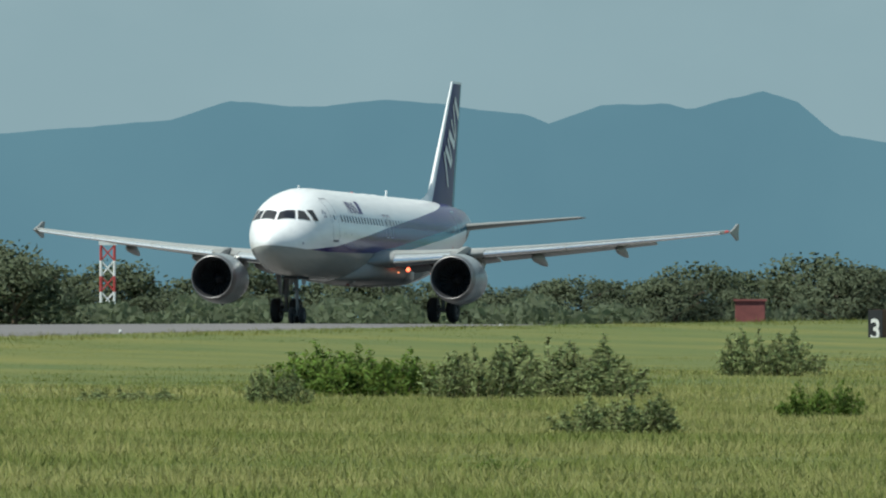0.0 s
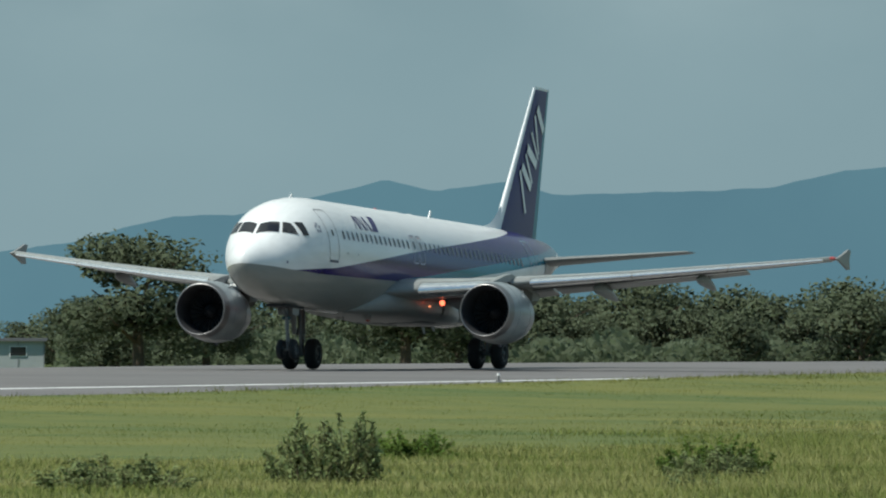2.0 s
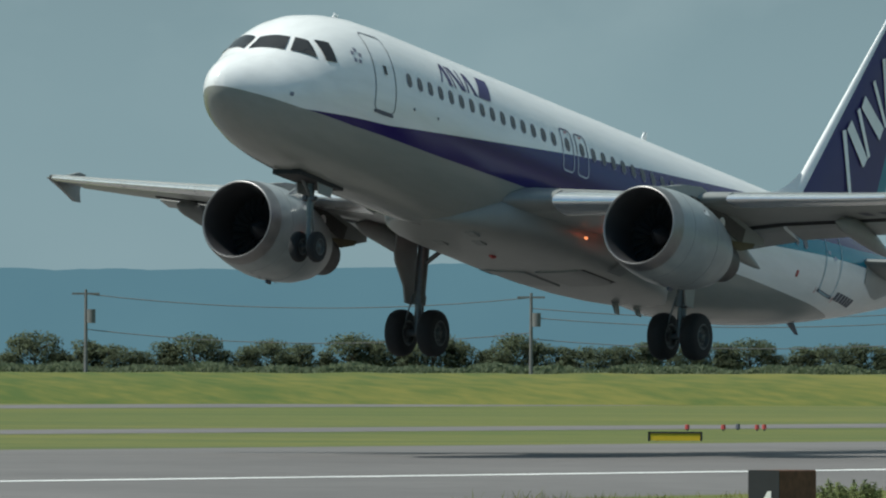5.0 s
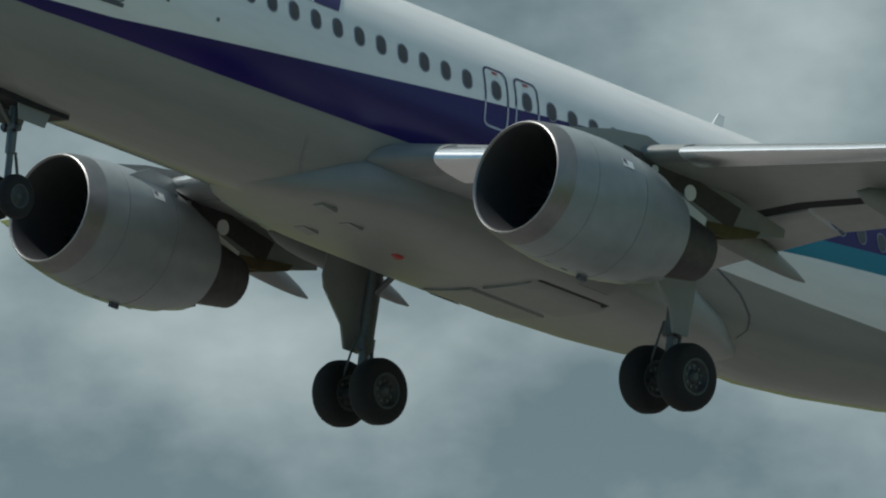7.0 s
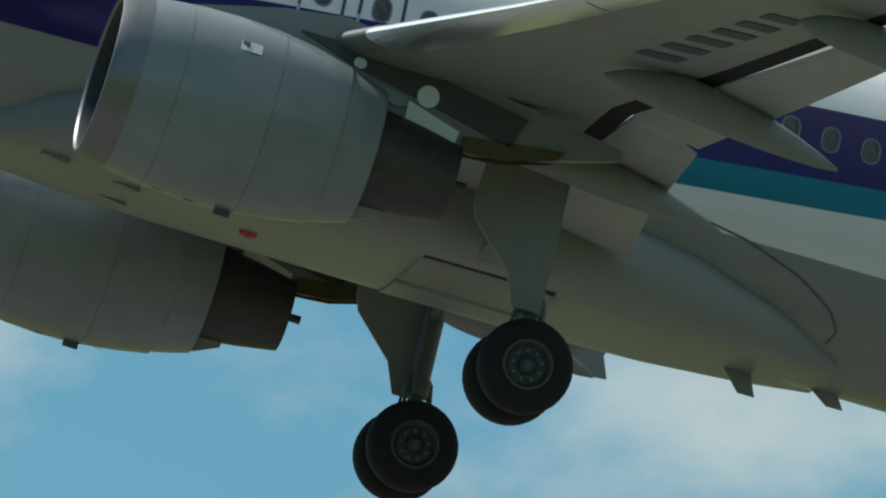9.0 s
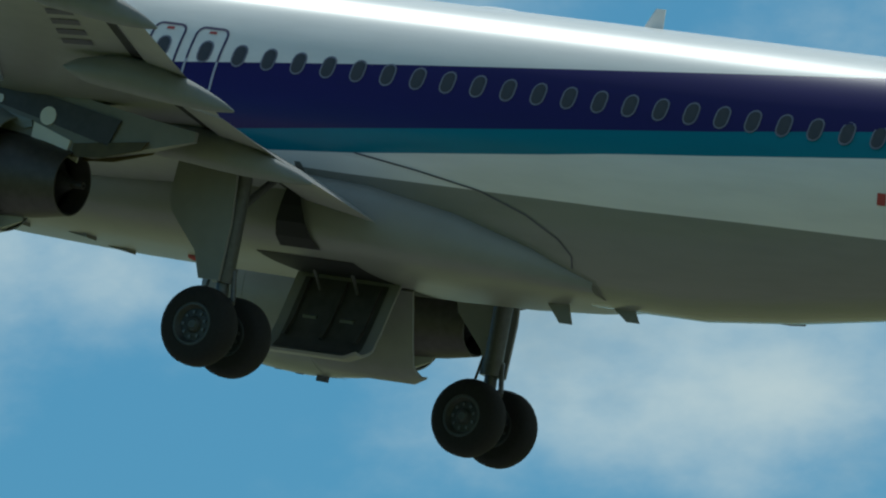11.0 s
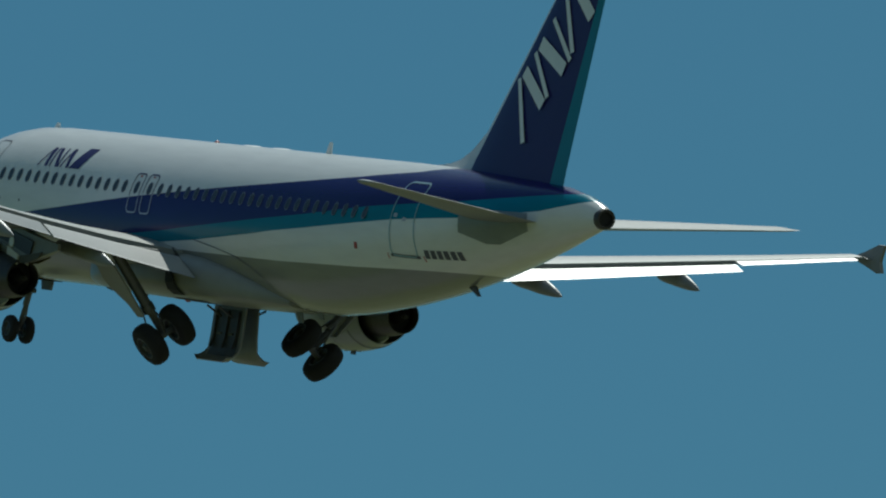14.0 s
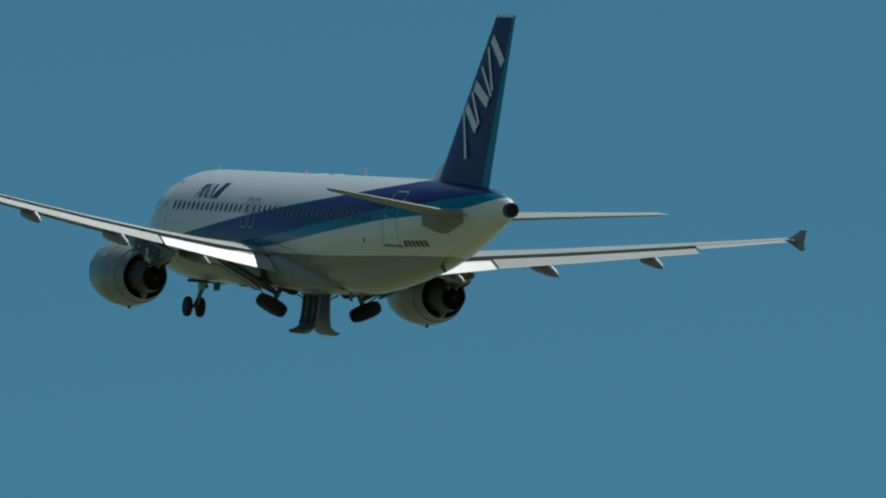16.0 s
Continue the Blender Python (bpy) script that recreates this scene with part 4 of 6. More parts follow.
def build_windows(plane):
    xs = [13.70 - 0.5334 * k for k in range(15)] + [15.82 + 0.5334 * k for k in range(23)] + [14.43, 15.20]
    for s in (-1, 1):
        o = hull_y(10, 0.70, s)
        w = round_rect(0, 0, 0.20, 0.31, 0.095, 3)
        data = [(Vector((x, hull_y(10, 0.70 + z, s, 0.012) - o, z))) for x, z in w]
        rim = round_rect(0, 0, 0.255, 0.365, 0.125, 3)
        v = [Vector((x, hull_y(10, 0.70 + z, s, 0.008) - o, z)) for x, z in rim]
        glass = mesh_of("window_pane", data, [tuple(range(len(data)))], MAT["cabin_glass"], False)
        frame_me = mesh_of("window_frame", v, [tuple(range(len(v)))], MAT["rim"], False)
        for x in xs:
            at = Matrix.Translation(Vector((x, hull_y(x, 0.70, s), 0.70)) - REF)
            f = part("cabin_window", frame_me, None, plane, at=at)
            part("pane", glass, None, f)
    for s in (-1, 1):
        for x, split in ((14.43, 0.47), (15.20, 0.56)):
            ring = round_rect(x, 0.55, 0.56, 1.06, 0.12)
            top, low = [q for q in ring if q[1] > 0.55], [q for q in ring if q[1] <= 0.55]
            part("exit_outline", hull_ribbon([(x + 0.28, split)] + top + [(x - 0.28, split)], 0.04, s, closed=False), MAT["navy"], plane, "thin dark emergency exit outline")
            part("exit_outline", hull_ribbon([(x - 0.28, split)] + low + [(x + 0.28, split)], 0.04, s, closed=False), MAT["outline"], plane, "thin pale emergency exit outline")
            part("exit_handle", hull_patch(([(x - 0.07, 0.99), (x + 0.07, 0.99)], [(x - 0.06, 1.03), (x + 0.06, 1.03)]), s, 0.012, 2), MAT["red"], plane)
        part("door_outline", hull_ribbon(round_rect(5.05, 0.64, 0.92, 1.92, 0.16), 0.03, s), MAT["seal"], plane, "dark cabin door outline")
        part("door_sill", hull_ribbon([(4.62, -0.36), (5.05, -0.37), (5.50, -0.36)], 0.07, s, closed=False), MAT["seal"], plane)
        part("door_pane", hull_patch(([(5.02, 0.62), (5.16, 0.62)], [(5.02, 0.84), (5.16, 0.84)]), s, 0.012), MAT["glass"], plane)
        part("door_outline", hull_ribbon(round_rect(29.45, 0.64, 1.08, 1.94, 0.16), 0.045, s), MAT["aft_outline"], plane, "pale blue-grey aft door outline")
        part("door_sill", hull_ribbon([(28.86, -0.32), (29.45, -0.33), (30.06, -0.32)], 0.08, s, closed=False), MAT["seal"], plane)
        part("red_disc", hull_patch(([(27.19, -0.27), (27.33, -0.27)], [(27.19, -0.10), (27.33, -0.10)]), s, 0.012), MAT["red"], plane, "small red disc")
        for x in (28.72, 30.20):
            part("red_mark", hull_patch(([(x, -0.42), (x + 0.04, -0.42)], [(x - 0.02, -0.28), (x + 0.02, -0.28)]), s, 0.010, 2), MAT["red"], plane)
        for x, z in ((29.02, 0.66), (29.45, 0.57)):
            part("door_vent", hull_patch(([(x, z), (x + 0.16, z)], [(x, z + 0.1), (x + 0.16, z + 0.1)]), s, 0.010, 2), MAT["outline"], plane)
        # title in plain slanted bars, and its flag
        for x0, x1, w in ((8.02, 8.38, 0.07), (8.46, 8.36, 0.17), (8.74, 8.64, 0.07), (9.10, 8.74, 0.17), (9.24, 9.18, 0.07), (9.40, 9.54, 0.07), (9.74, 9.54, 0.17)):
            part("title_bar", hull_patch(([(x0, 1.02), (x0 + w, 1.02)], [(x1, 1.55), (x1 + w, 1.55)]), s, 0.012), MAT["purple"], plane, "dark blue slanted bar")
        part("title_flag", hull_patch(([(9.96, 1.02), (10.57, 1.02)], [(10.36, 1.61), (10.91, 1.61)]), s, 0.012), MAT["purple"], plane, "dark blue slanted flag")
        for k in range(6):
            x0 = 30.27 + 0.262 * k
            part("registration_bar", hull_patch(([(x0, -0.33 + 0.01 * k), (x0 + 0.19, -0.32 + 0.01 * k)], [(x0 + 0.03, -0.12 + 0.01 * k), (x0 + 0.22, -0.11 + 0.01 * k)]), s, 0.010), MAT["seal"], plane)
        for k in range(5):
            a = 2 * math.pi * k / 5 + 0.3
            x0, z0 = 3.95 + 0.15 * math.cos(a), 0.86 + 0.15 * math.sin(a)
            part("star_mark", hull_patch(([(x0 - 0.06, z0 - 0.05), (x0 + 0.05, z0 - 0.05)], [(x0 - 0.03, z0 + 0.06), (x0 + 0.08, z0 + 0.04)]), s, 0.012, 2), MAT["rim"], plane)
        part("sensor_disc", hull_patch(([(1.70, -0.58), (1.80, -0.58)], [(1.70, -0.48), (1.80, -0.48)]), s, 0.012, 2), MAT["rim"], plane)
        for x in (6.4, 7.6):
            part("static_port", hull_patch(([(x, -0.02), (x + 0.07, -0.02)], [(x, 0.05), (x + 0.07, 0.05)]), s, 0.012, 2), MAT["seal"], plane)
    # flight deck panes
    panes = (((1.40, 0.05, 0.49), (1.88, 0.78, 0.56), (2.28, 0.68, 0.97), (1.92, 0.05, 0.92)), ((1.98, 0.87, 0.555), (2.55, 1.29, 0.48), (2.58, 1.00, 0.91), (2.36, 0.76, 0.96)), ((2.80, 1.40, 0.46), (3.14, 1.48, 0.47), (3.12, 1.22, 0.94), (2.74, 1.04, 0.96)))
    for s in (-1, 1):
        for corners in panes:
            rings = []
            for i in range(7):
                row = []
                for j in range(7):
                    u, v = j / 6, i / 6
                    p = Vector(corners[0]).lerp(Vector(corners[1]), u).lerp(Vector(corners[3]).lerp(Vector(corners[2]), u), v)
                    top, bot, hw = interp(BODY, p.x)
                    c, hh = (top + bot) / 2, (top - bot) / 2
                    # push out to the skin along the slice's radius
                    r = math.hypot(p.y / hw, (p.z - c) / hh) or 1
                    row.append(Vector((p.x - 0.012, s * (p.y / r + 0.012), c + (p.z - c) / r + 0.014)))
                rings.append(row)
            part("flight_deck_window", at_ref(loft(rings, cap=False, close=False)), MAT["glass"], plane, "dark flight deck window")


def wheel(parent, y, r, w, z, x=0.0):
    """A tyre and its rim on an axle along y, in the leg's own space."""
    prof = [(-w / 2, r * 0.55), (-w / 2, r * 0.80), (-w * 0.40, r * 0.93), (-w * 0.22, r * 0.99), (0, r), (w * 0.22, r * 0.99), (w * 0.40, r * 0.93), (w / 2, r * 0.80), (w / 2, r * 0.55)]
    turn = Matrix.Translation((x, y, z)) @ Matrix.Rotation(math.pi / 2, 4, "Z")
    part("tyre", moved(revolve(prof, 36), turn), MAT["tyre"], parent, "black rubber tyre")
    rim = [(-w * 0.42, 0.0), (-w * 0.42, r * 0.16), (-w * 0.33, r * 0.22), (-w * 0.30, r * 0.40), (-w * 0.42, r * 0.47), (-w * 0.47, r * 0.56), (w * 0.47, r * 0.56), (w * 0.42, r * 0.47), (w * 0.30, r * 0.40), (w * 0.33, r * 0.22), (w * 0.42, r * 0.16), (w * 0.42, 0.0)]
    part("rim", moved(revolve(rim, 28), turn), MAT["hub"], parent, "dark wheel rim")
    for side in (-1, 1):
        ring = [(side * w * q, r * k) for q, k in ((0.475, 0.47), (0.50, 0.48), (0.50, 0.53), (0.475, 0.545))]
        part("rim_edge", moved(revolve(ring, 32), turn), MAT["rim_edge"], parent, "worn pale rim edge")
        part("hub_cap", moved(revolve([(side * w * 0.48, 0.0), (side * w * 0.48, r * 0.10), (side * w * 0.42, r * 0.14)], 16), turn), MAT["rim_edge"], parent)
        if r > 0.5:
            for k in range(9):
                a = 2 * math.pi * k / 9
                part("wheel_bolt", moved(tube((side * w * 0.30, r * 0.31 * math.cos(a), r * 0.31 * math.sin(a)), (side * w * 0.37, r * 0.31 * math.cos(a), r * 0.31 * math.sin(a)), 0.025, n=6), turn), MAT["steel"], parent, smooth=False)


SIDE_STAYS = {}


def build_main_gear(plane, s):
    """The leg hangs from a pivot in the wing; its parts are in the pivot's space."""
    pivot = Vector((17.47, s * 3.8, -1.15)) - REF
    strut = join(tube((0.15, 0, 0.1), (0.18, 0, -1.7), 0.15), tube((0.18, 0, -1.6), (0.24, 0, -2.5), 0.10), tube((0.24, -0.60, -2.48), (0.24, 0.60, -2.48), 0.09),
                 tube((0.34, 0, -1.55), (0.42, 0, -2.0), 0.04), tube((0.42, 0, -2.0), (0.30, 0, -2.42), 0.04),
                 tube((0.04, 0.1, -1.5), (0.02, 0.28, -2.3), 0.022), tube((0.04, -0.1, -1.5), (0.02, -0.28, -2.3), 0.022), tube((0.18, 0, -1.52), (0.18, 0, -1.75), 0.18))
    leg = part("main_landing_gear", strut, MAT["steel"], plane, "main landing gear leg", at=Matrix.Translation(pivot))
    for y in (-0.464, 0.464):
        wheel(leg, y, 0.60, 0.44, -2.48, 0.24)
    door = plate([(-0.82, 0.05), (-0.86, -0.60), (-0.78, -0.82), (-0.24, -1.35), (-0.08, -1.75), (0.28, -1.75), (0.30, -0.9), (0.22, 0.05)], 0.05, "y", s * 0.26)
    part("gear_leg_door", door, MAT["grey"], leg, "grey leg door")
    SIDE_STAYS[s] = part("side_stay", tube((0, 0, 0), (0.05, s * 1.23, -0.90), 0.06), MAT["steel"], plane, "steel side stay of the main gear", at=Matrix.Translation(pivot + Vector((0.10, -s * 1.25, 0.15))))
    return leg


def build_nose_gear(plane):
    pivot = Vector((5.15, 0, -1.85)) - REF
    strut = join(tube((0, 0, 0.1), (0.10, 0, -1.05), 0.09), tube((0.10, 0, -1.0), (0.16, 0, -1.82), 0.062), tube((0.16, -0.32, -1.80), (0.16, 0.32, -1.80), 0.05), tube((0.05, 0, -0.6), (-0.75, 0, 0.05), 0.045),
                 tube((0.22, 0, -1.0), (0.34, 0, -1.35), 0.028), tube((0.34, 0, -1.35), (0.20, 0, -1.72), 0.028), tube((0.04, -0.18, -0.62), (0.04, 0.18, -0.62), 0.07))
    leg = part("nose_landing_gear", strut, MAT["steel"], plane, "nose landing gear leg", at=Matrix.Translation(pivot))
    for y in (-0.25, 0.25):
        wheel(leg, y, 0.38, 0.22, -1.80, 0.16)
    for y in (-0.12, 0.12):
        part("taxi_lamp", revolve_at([(-0.06, 0.0), (-0.06, 0.06), (0.02, 0.08), (0.06, 0.04)], y, -0.62, 14), MAT["glass"], leg)
    return leg


GEAR_DOORS, LEG_BAY_DOORS = {}, {}


def build_gear_doors(plane):
    # curved main gear doors, hinged along the keel; flat black patches above paint the wells' shade
    for s in (-1, 1):
        rings = []
        for x in (16.50, 16.62, 17.4, 18.15, 18.35):
            inset = 0.10 if x in (16.50, 18.35) else 0.0
            rows = [(0.0, 0.0), (0.02, -0.4), (0.04, -0.8), (0.08, -1.15), (0.16, -1.34 + inset), (0.30, -1.44 + inset), (0.46, -1.47 + inset)]
            rings.append([Vector((x - 17.4, s * y, z)) for y, z in rows] + [Vector((x - 17.4, s * (y + 0.04), z + 0.03)) for y, z in rows[::-1]])
        GEAR_DOORS[s] = part("main_gear_door", loft(rings), MAT["grey"], plane, "curved grey main gear door", at=Matrix.Translation(Vector((17.4, s * 0.16, -2.215)) - REF))
        # inner liner and ribs are coloured darker than the grey outer panel
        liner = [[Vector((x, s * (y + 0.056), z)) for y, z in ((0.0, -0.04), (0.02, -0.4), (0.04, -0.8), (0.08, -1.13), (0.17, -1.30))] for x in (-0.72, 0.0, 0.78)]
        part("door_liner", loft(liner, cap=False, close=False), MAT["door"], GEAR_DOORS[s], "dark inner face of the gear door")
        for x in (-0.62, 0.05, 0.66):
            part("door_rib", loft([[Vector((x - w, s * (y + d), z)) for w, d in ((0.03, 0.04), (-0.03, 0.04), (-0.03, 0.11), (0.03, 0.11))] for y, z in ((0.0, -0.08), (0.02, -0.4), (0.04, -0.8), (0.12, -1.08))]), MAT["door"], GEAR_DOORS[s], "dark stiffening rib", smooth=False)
        for x in (-0.35, 0.32):
            part("door_actuator", tube((x, s * 0.10, -0.25), (x, s * 0.55, 0.0), 0.03, n=6), MAT["steel"], GEAR_DOORS[s], "steel door actuator")
            part("door_fitting", tube((x - 0.12, s * 0.09, -0.7), (x + 0.12, s * 0.09, -0.7), 0.04, n=6), MAT["steel"], GEAR_DOORS[s])
        side_of = lambda z: 2.15 * (1 - min(1.0, abs((z + 1.45) / 0.73)) ** (2 / 0.62)) ** 0.31
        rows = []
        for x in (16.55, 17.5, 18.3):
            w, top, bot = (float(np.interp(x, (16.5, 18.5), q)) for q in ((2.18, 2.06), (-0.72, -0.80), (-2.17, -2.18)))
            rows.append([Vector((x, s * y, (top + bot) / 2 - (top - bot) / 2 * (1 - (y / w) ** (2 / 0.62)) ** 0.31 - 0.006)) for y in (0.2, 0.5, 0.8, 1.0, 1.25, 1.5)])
        slot, cover = [], []
        for z, x0, x1 in ((-0.95, 17.34, 17.40), (-1.2, 17.32, 17.54), (-1.45, 17.28, 17.66), (-1.7, 17.24, 17.76), (-1.9, 17.20, 17.84), (-2.02, 17.18, 17.90)):
            slot.append([Vector((x, s * (side_of(z) + 0.03), z)) for x in (x0, (x0 + x1) / 2, x1)])
            cover.append([Vector((x - 17.5, s * (side_of(z) + 0.05 - 2.15), z + 0.95)) for x in (x0 - 0.02, (x0 + x1) / 2, x1 + 0.02)])
        # the slot's shade is a black patch laid on the fairing's side
        part("leg_slot_shade", at_ref(loft(slot, cap=False, close=False)), MAT["black"], plane, "black patch in place of the shaded leg slot", smooth=False)
        # added panel that covers the slot's black patch until it folds in
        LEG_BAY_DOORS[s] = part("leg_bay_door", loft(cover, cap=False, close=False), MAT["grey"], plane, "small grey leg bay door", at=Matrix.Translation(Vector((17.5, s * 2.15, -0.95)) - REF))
        part("wheel_well_shade", at_ref(loft(rows, cap=False, close=False)), MAT["black"], plane, "black patch in place of the shaded main wheel well", smooth=False)
    for s in (-1, 1):
        for name, x0, x1, z0, z1, y in (("nose_gear_door", 4.95, 5.75, -2.02, -2.36, 0.30),):
            part(name, at_ref(plate([(x0, z0), (x1, z0), (x1 - 0.1, z1), (x0 + 0.1, z1)], 0.03, "y", s * y)), MAT["grey"], plane, "open nose gear door")


LAMPS = []


def build_fittings(plane):
    for x, z, h in ((21.50, 2.08, 0.36), (5.3, 2.04, 0.20)):
        part("blade_antenna", at_ref(plate([(x, z), (x + 0.36, z), (x + 0.34, z + h), (x + 0.18, z + h)], 0.02)), MAT["white"], plane, "white blade antenna")
    for x, h in ((21.0, 0.32), (22.15, 0.17)):
        zb = interp(BODY, x)[1]
        part("belly_antenna", at_ref(plate([(x - 0.3, zb + 0.1), (x + 0.15, zb + 0.1), (x + 0.32, zb - h), (x + 0.10, zb - h)], 0.035)), MAT["grey"], plane, "grey belly blade antenna")
    part("drain_mast", at_ref(plate([(30.35, -0.95), (30.7, -0.88), (31.0, -1.14), (30.85, -1.15)], 0.04)), MAT["seal"], plane, "dark drain mast")
    part("top_beacon", at_ref(revolve_at([(15.08, 0.0), (15.1, 0.06), (15.18, 0.09), (15.26, 0.06), (15.28, 0.0)], 0, 2.10, 12)), MAT["red"], plane, "red anticollision lamp")
    for x in (17.3, 19.0):
        part("dome_antenna", at_ref(loft([[Vector((x + r * 0.6 * math.cos(a) * 1.0, r * 0.25 * math.sin(a), 2.06 + z)) for a in [2 * math.pi * k / 16 for k in range(16)]] for r, z in ((1, 0), (0.9, 0.06), (0.5, 0.09))])), MAT["white"], plane)
    for s in (-1, 1):
        LAMPS.append(part("landing_lamp", revolve_at([(-0.10, 0.0), (-0.08, 0.08), (0.02, 0.105), (0.06, 0.0)], 0, 0, 14), MAT["bulb_warm"], plane, "lit landing lamp", at=Matrix.Translation(Vector((15.65, s * 2.62, -1.45)) - REF)))
        LAMPS.append(part("turnoff_lamp", revolve_at([(-0.08, 0.0), (-0.06, 0.03), (0.02, 0.04), (0.06, 0.0)], 0, 0, 12), MAT["bulb_dim"], plane, "lit runway turnoff lamp", at=Matrix.Translation(Vector((15.1, s * 2.3, -1.60)) - REF)))


plane = thing("airliner", "white twin-engine airliner with dark blue bands taking off", "airplane")
build_fuselage(plane)
build_belly(plane)
WINGS, ENGINES = {}, {}
for s in (-1, 1):
    WINGS[s] = build_wing(plane, s)
    ENGINES[s] = build_engine(plane, s)
build_tail(plane)
build_windows(plane)
GEAR = {s: build_main_gear(plane, s) for s in (-1, 1)}
NOSE_GEAR = build_nose_gear(plane)
build_gear_doors(plane)
build_fittings(plane)


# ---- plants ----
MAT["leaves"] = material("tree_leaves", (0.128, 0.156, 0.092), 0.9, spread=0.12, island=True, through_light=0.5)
MAT["shrub"] = material("shrub_leaves", (0.180, 0.270, 0.055), 0.9, spread=0.3, island=True, through_light=0.55)
MAT["pale_shrub"] = material("pale_shrub_leaves", (0.300, 0.350, 0.155), 0.9, spread=0.35, island=True, through_light=0.55)
MAT["bark"] = material("bark", (0.09, 0.065, 0.045), 0.9, grain=0.3, scale=6, bump=0.4)
RNG = np.random.default_rng(5)


def fast_mesh(name, verts, counts, mat, normals=None):
    """A mesh of many loose polygons, each with its own corners; counts: corners per polygon."""
    me = bpy.data.meshes.new(name)
    nv = len(verts)
    me.vertices.add(nv)
    me.vertices.foreach_set("co", np.asarray(verts, np.float32).ravel())
    k = nv // counts
    me.loops.add(nv)
    me.loops.foreach_set("vertex_index", np.arange(nv, dtype=np.int32))
    me.polygons.add(k)
    me.polygons.foreach_set("loop_start", np.arange(k, dtype=np.int32) * counts)
    me.update(calc_edges=True)
    if normals is not None:
        me.polygons.foreach_set("use_smooth", [True] * k)
        me.normals_split_custom_set_from_vertices(np.asarray(normals, np.float32))
    me.materials.append(mat)
    return me


def leaf_cloud(centres, size, rng, stretch=1.0):
    """A small bent-free leaf blade (4 corners) at each centre, turned at random."""
    n = len(centres)
    a = rng.normal(size=(n, 3))
    a /= np.linalg.norm(a, axis=1)[:, None]
    b = np.cross(a, rng.normal(size=(n, 3)))
    b /= np.linalg.norm(b, axis=1)[:, None]
    s = size * rng.uniform(0.6, 1.3, (n, 1))
    a, b = a * s * stretch, b * s * 0.5
    return np.stack([centres - a, centres - 0.1 * a + b, centres + a, centres - 0.1 * a - b], 1).reshape(-1, 3)


def crown_points(n, rng, height, width, low, lobes):
    """Points scattered through the shells of overlapping lobes, leaving gaps."""
    pts = []
    for k in range(lobes):
        a, q = rng.uniform(0, 2 * np.pi), rng.uniform(0, 1) ** 0.6
        zc = low + (height - low) * rng.uniform(0.15, 0.88)
        reach = width * 0.34 * q * (1.15 - 0.75 * ((zc - low) / (height - low)) ** 2)
        c = np.array([reach * np.cos(a), reach * np.sin(a), zc])
        r = width * rng.uniform(0.13, 0.24)
        d = rng.normal(size=(n // lobes, 3))
        d /= np.linalg.norm(d, axis=1)[:, None]
        pts.append(c + d * r * rng.uniform(0.55, 1.08, (len(d), 1)) * np.array([1, 1, 0.8]))
    return np.concatenate(pts)


def leaf_normals(verts, height, rng, rough=0.18):
    """Leaves shade with the mass of their crown: outwards from its heart, with some scatter."""
    v = verts.reshape(-1, 4, 3).mean(1)
    d = v - np.array([0, 0, height * 0.35])
    d /= np.linalg.norm(d, axis=1)[:, None] + 1e-6
    d += rng.normal(size=d.shape) * rough
    d /= np.linalg.norm(d, axis=1)[:, None] + 1e-6
    return np.repeat(d, 4, axis=0)


def build_tree(seed, height, width, low, leaves=3600, lobes=22, label="dark green broadleaf tree at the airfield edge"):
    rng = np.random.default_rng(seed)
    tree = thing("tree", label, "tree", "airfield trees")
    stem = [tube((0, 0, -0.1), (0.05, 0.02, height * 0.45), 0.05 * height ** 0.8, 0.03 * height ** 0.8, 9)]
    for k in range(7):
        a = k * 2.4 + seed
        z = height * (0.22 + 0.06 * k)
        stem.append(tube((0.04, 0, z), (width * 0.3 * math.cos(a), width * 0.3 * math.sin(a), z + height * 0.24), 0.018 * height ** 0.8, 0.006 * height ** 0.8, 6))
    part("trunk", join(*stem), MAT["bark"], tree, "brown trunk and limbs")
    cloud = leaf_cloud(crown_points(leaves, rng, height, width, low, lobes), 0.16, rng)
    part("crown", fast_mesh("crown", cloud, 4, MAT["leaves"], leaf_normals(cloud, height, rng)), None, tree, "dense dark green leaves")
    return tree


def build_shrub(seed, mat, label, height=1.2, width=2.3, leaves=4200, stems=54):
    """A clump of upright leafy shoots, tallest in the middle and loose at the rim."""
    rng = np.random.default_rng(seed)
    pts, rods = [], []
    for k in range(stems):
        a, q = rng.uniform(0, 2 * np.pi), rng.uniform(0, 1) ** 0.5
        foot = np.array([q * width * 0.40 * np.cos(a), q * width * 0.40 * np.sin(a), 0])
        lean = 0.10 * width * rng.uniform(0.2, 1.4)
        tip = foot + np.array([lean * np.cos(a + rng.normal() * 0.6), lean * np.sin(a + rng.normal() * 0.6), height * rng.uniform(0.62, 1.05) * (1.05 - 0.65 * q * q)])
        u = rng.uniform(0.05, 1.0, (leaves // stems, 1))
        pts.append(foot + (tip - foot) * u + rng.normal(size=(len(u), 3)) * 0.11 * (1.2 - u))
        rods.append(tube(foot, tip, 0.010, 0.003, 4))
    shrub = thing("shrub", label, "shrub", "shrubs in the grass")
    tagged(part("stem_clump", join(*rods), MAT["bark"], shrub), kind="stuff")
    cloud = leaf_cloud(np.concatenate(pts), 0.042, rng, 1.6)
    part("foliage", fast_mesh("foliage", cloud, 4, mat, leaf_normals(cloud, height, rng, 0.5)), None, shrub, "small narrow leaves")
    return shrub


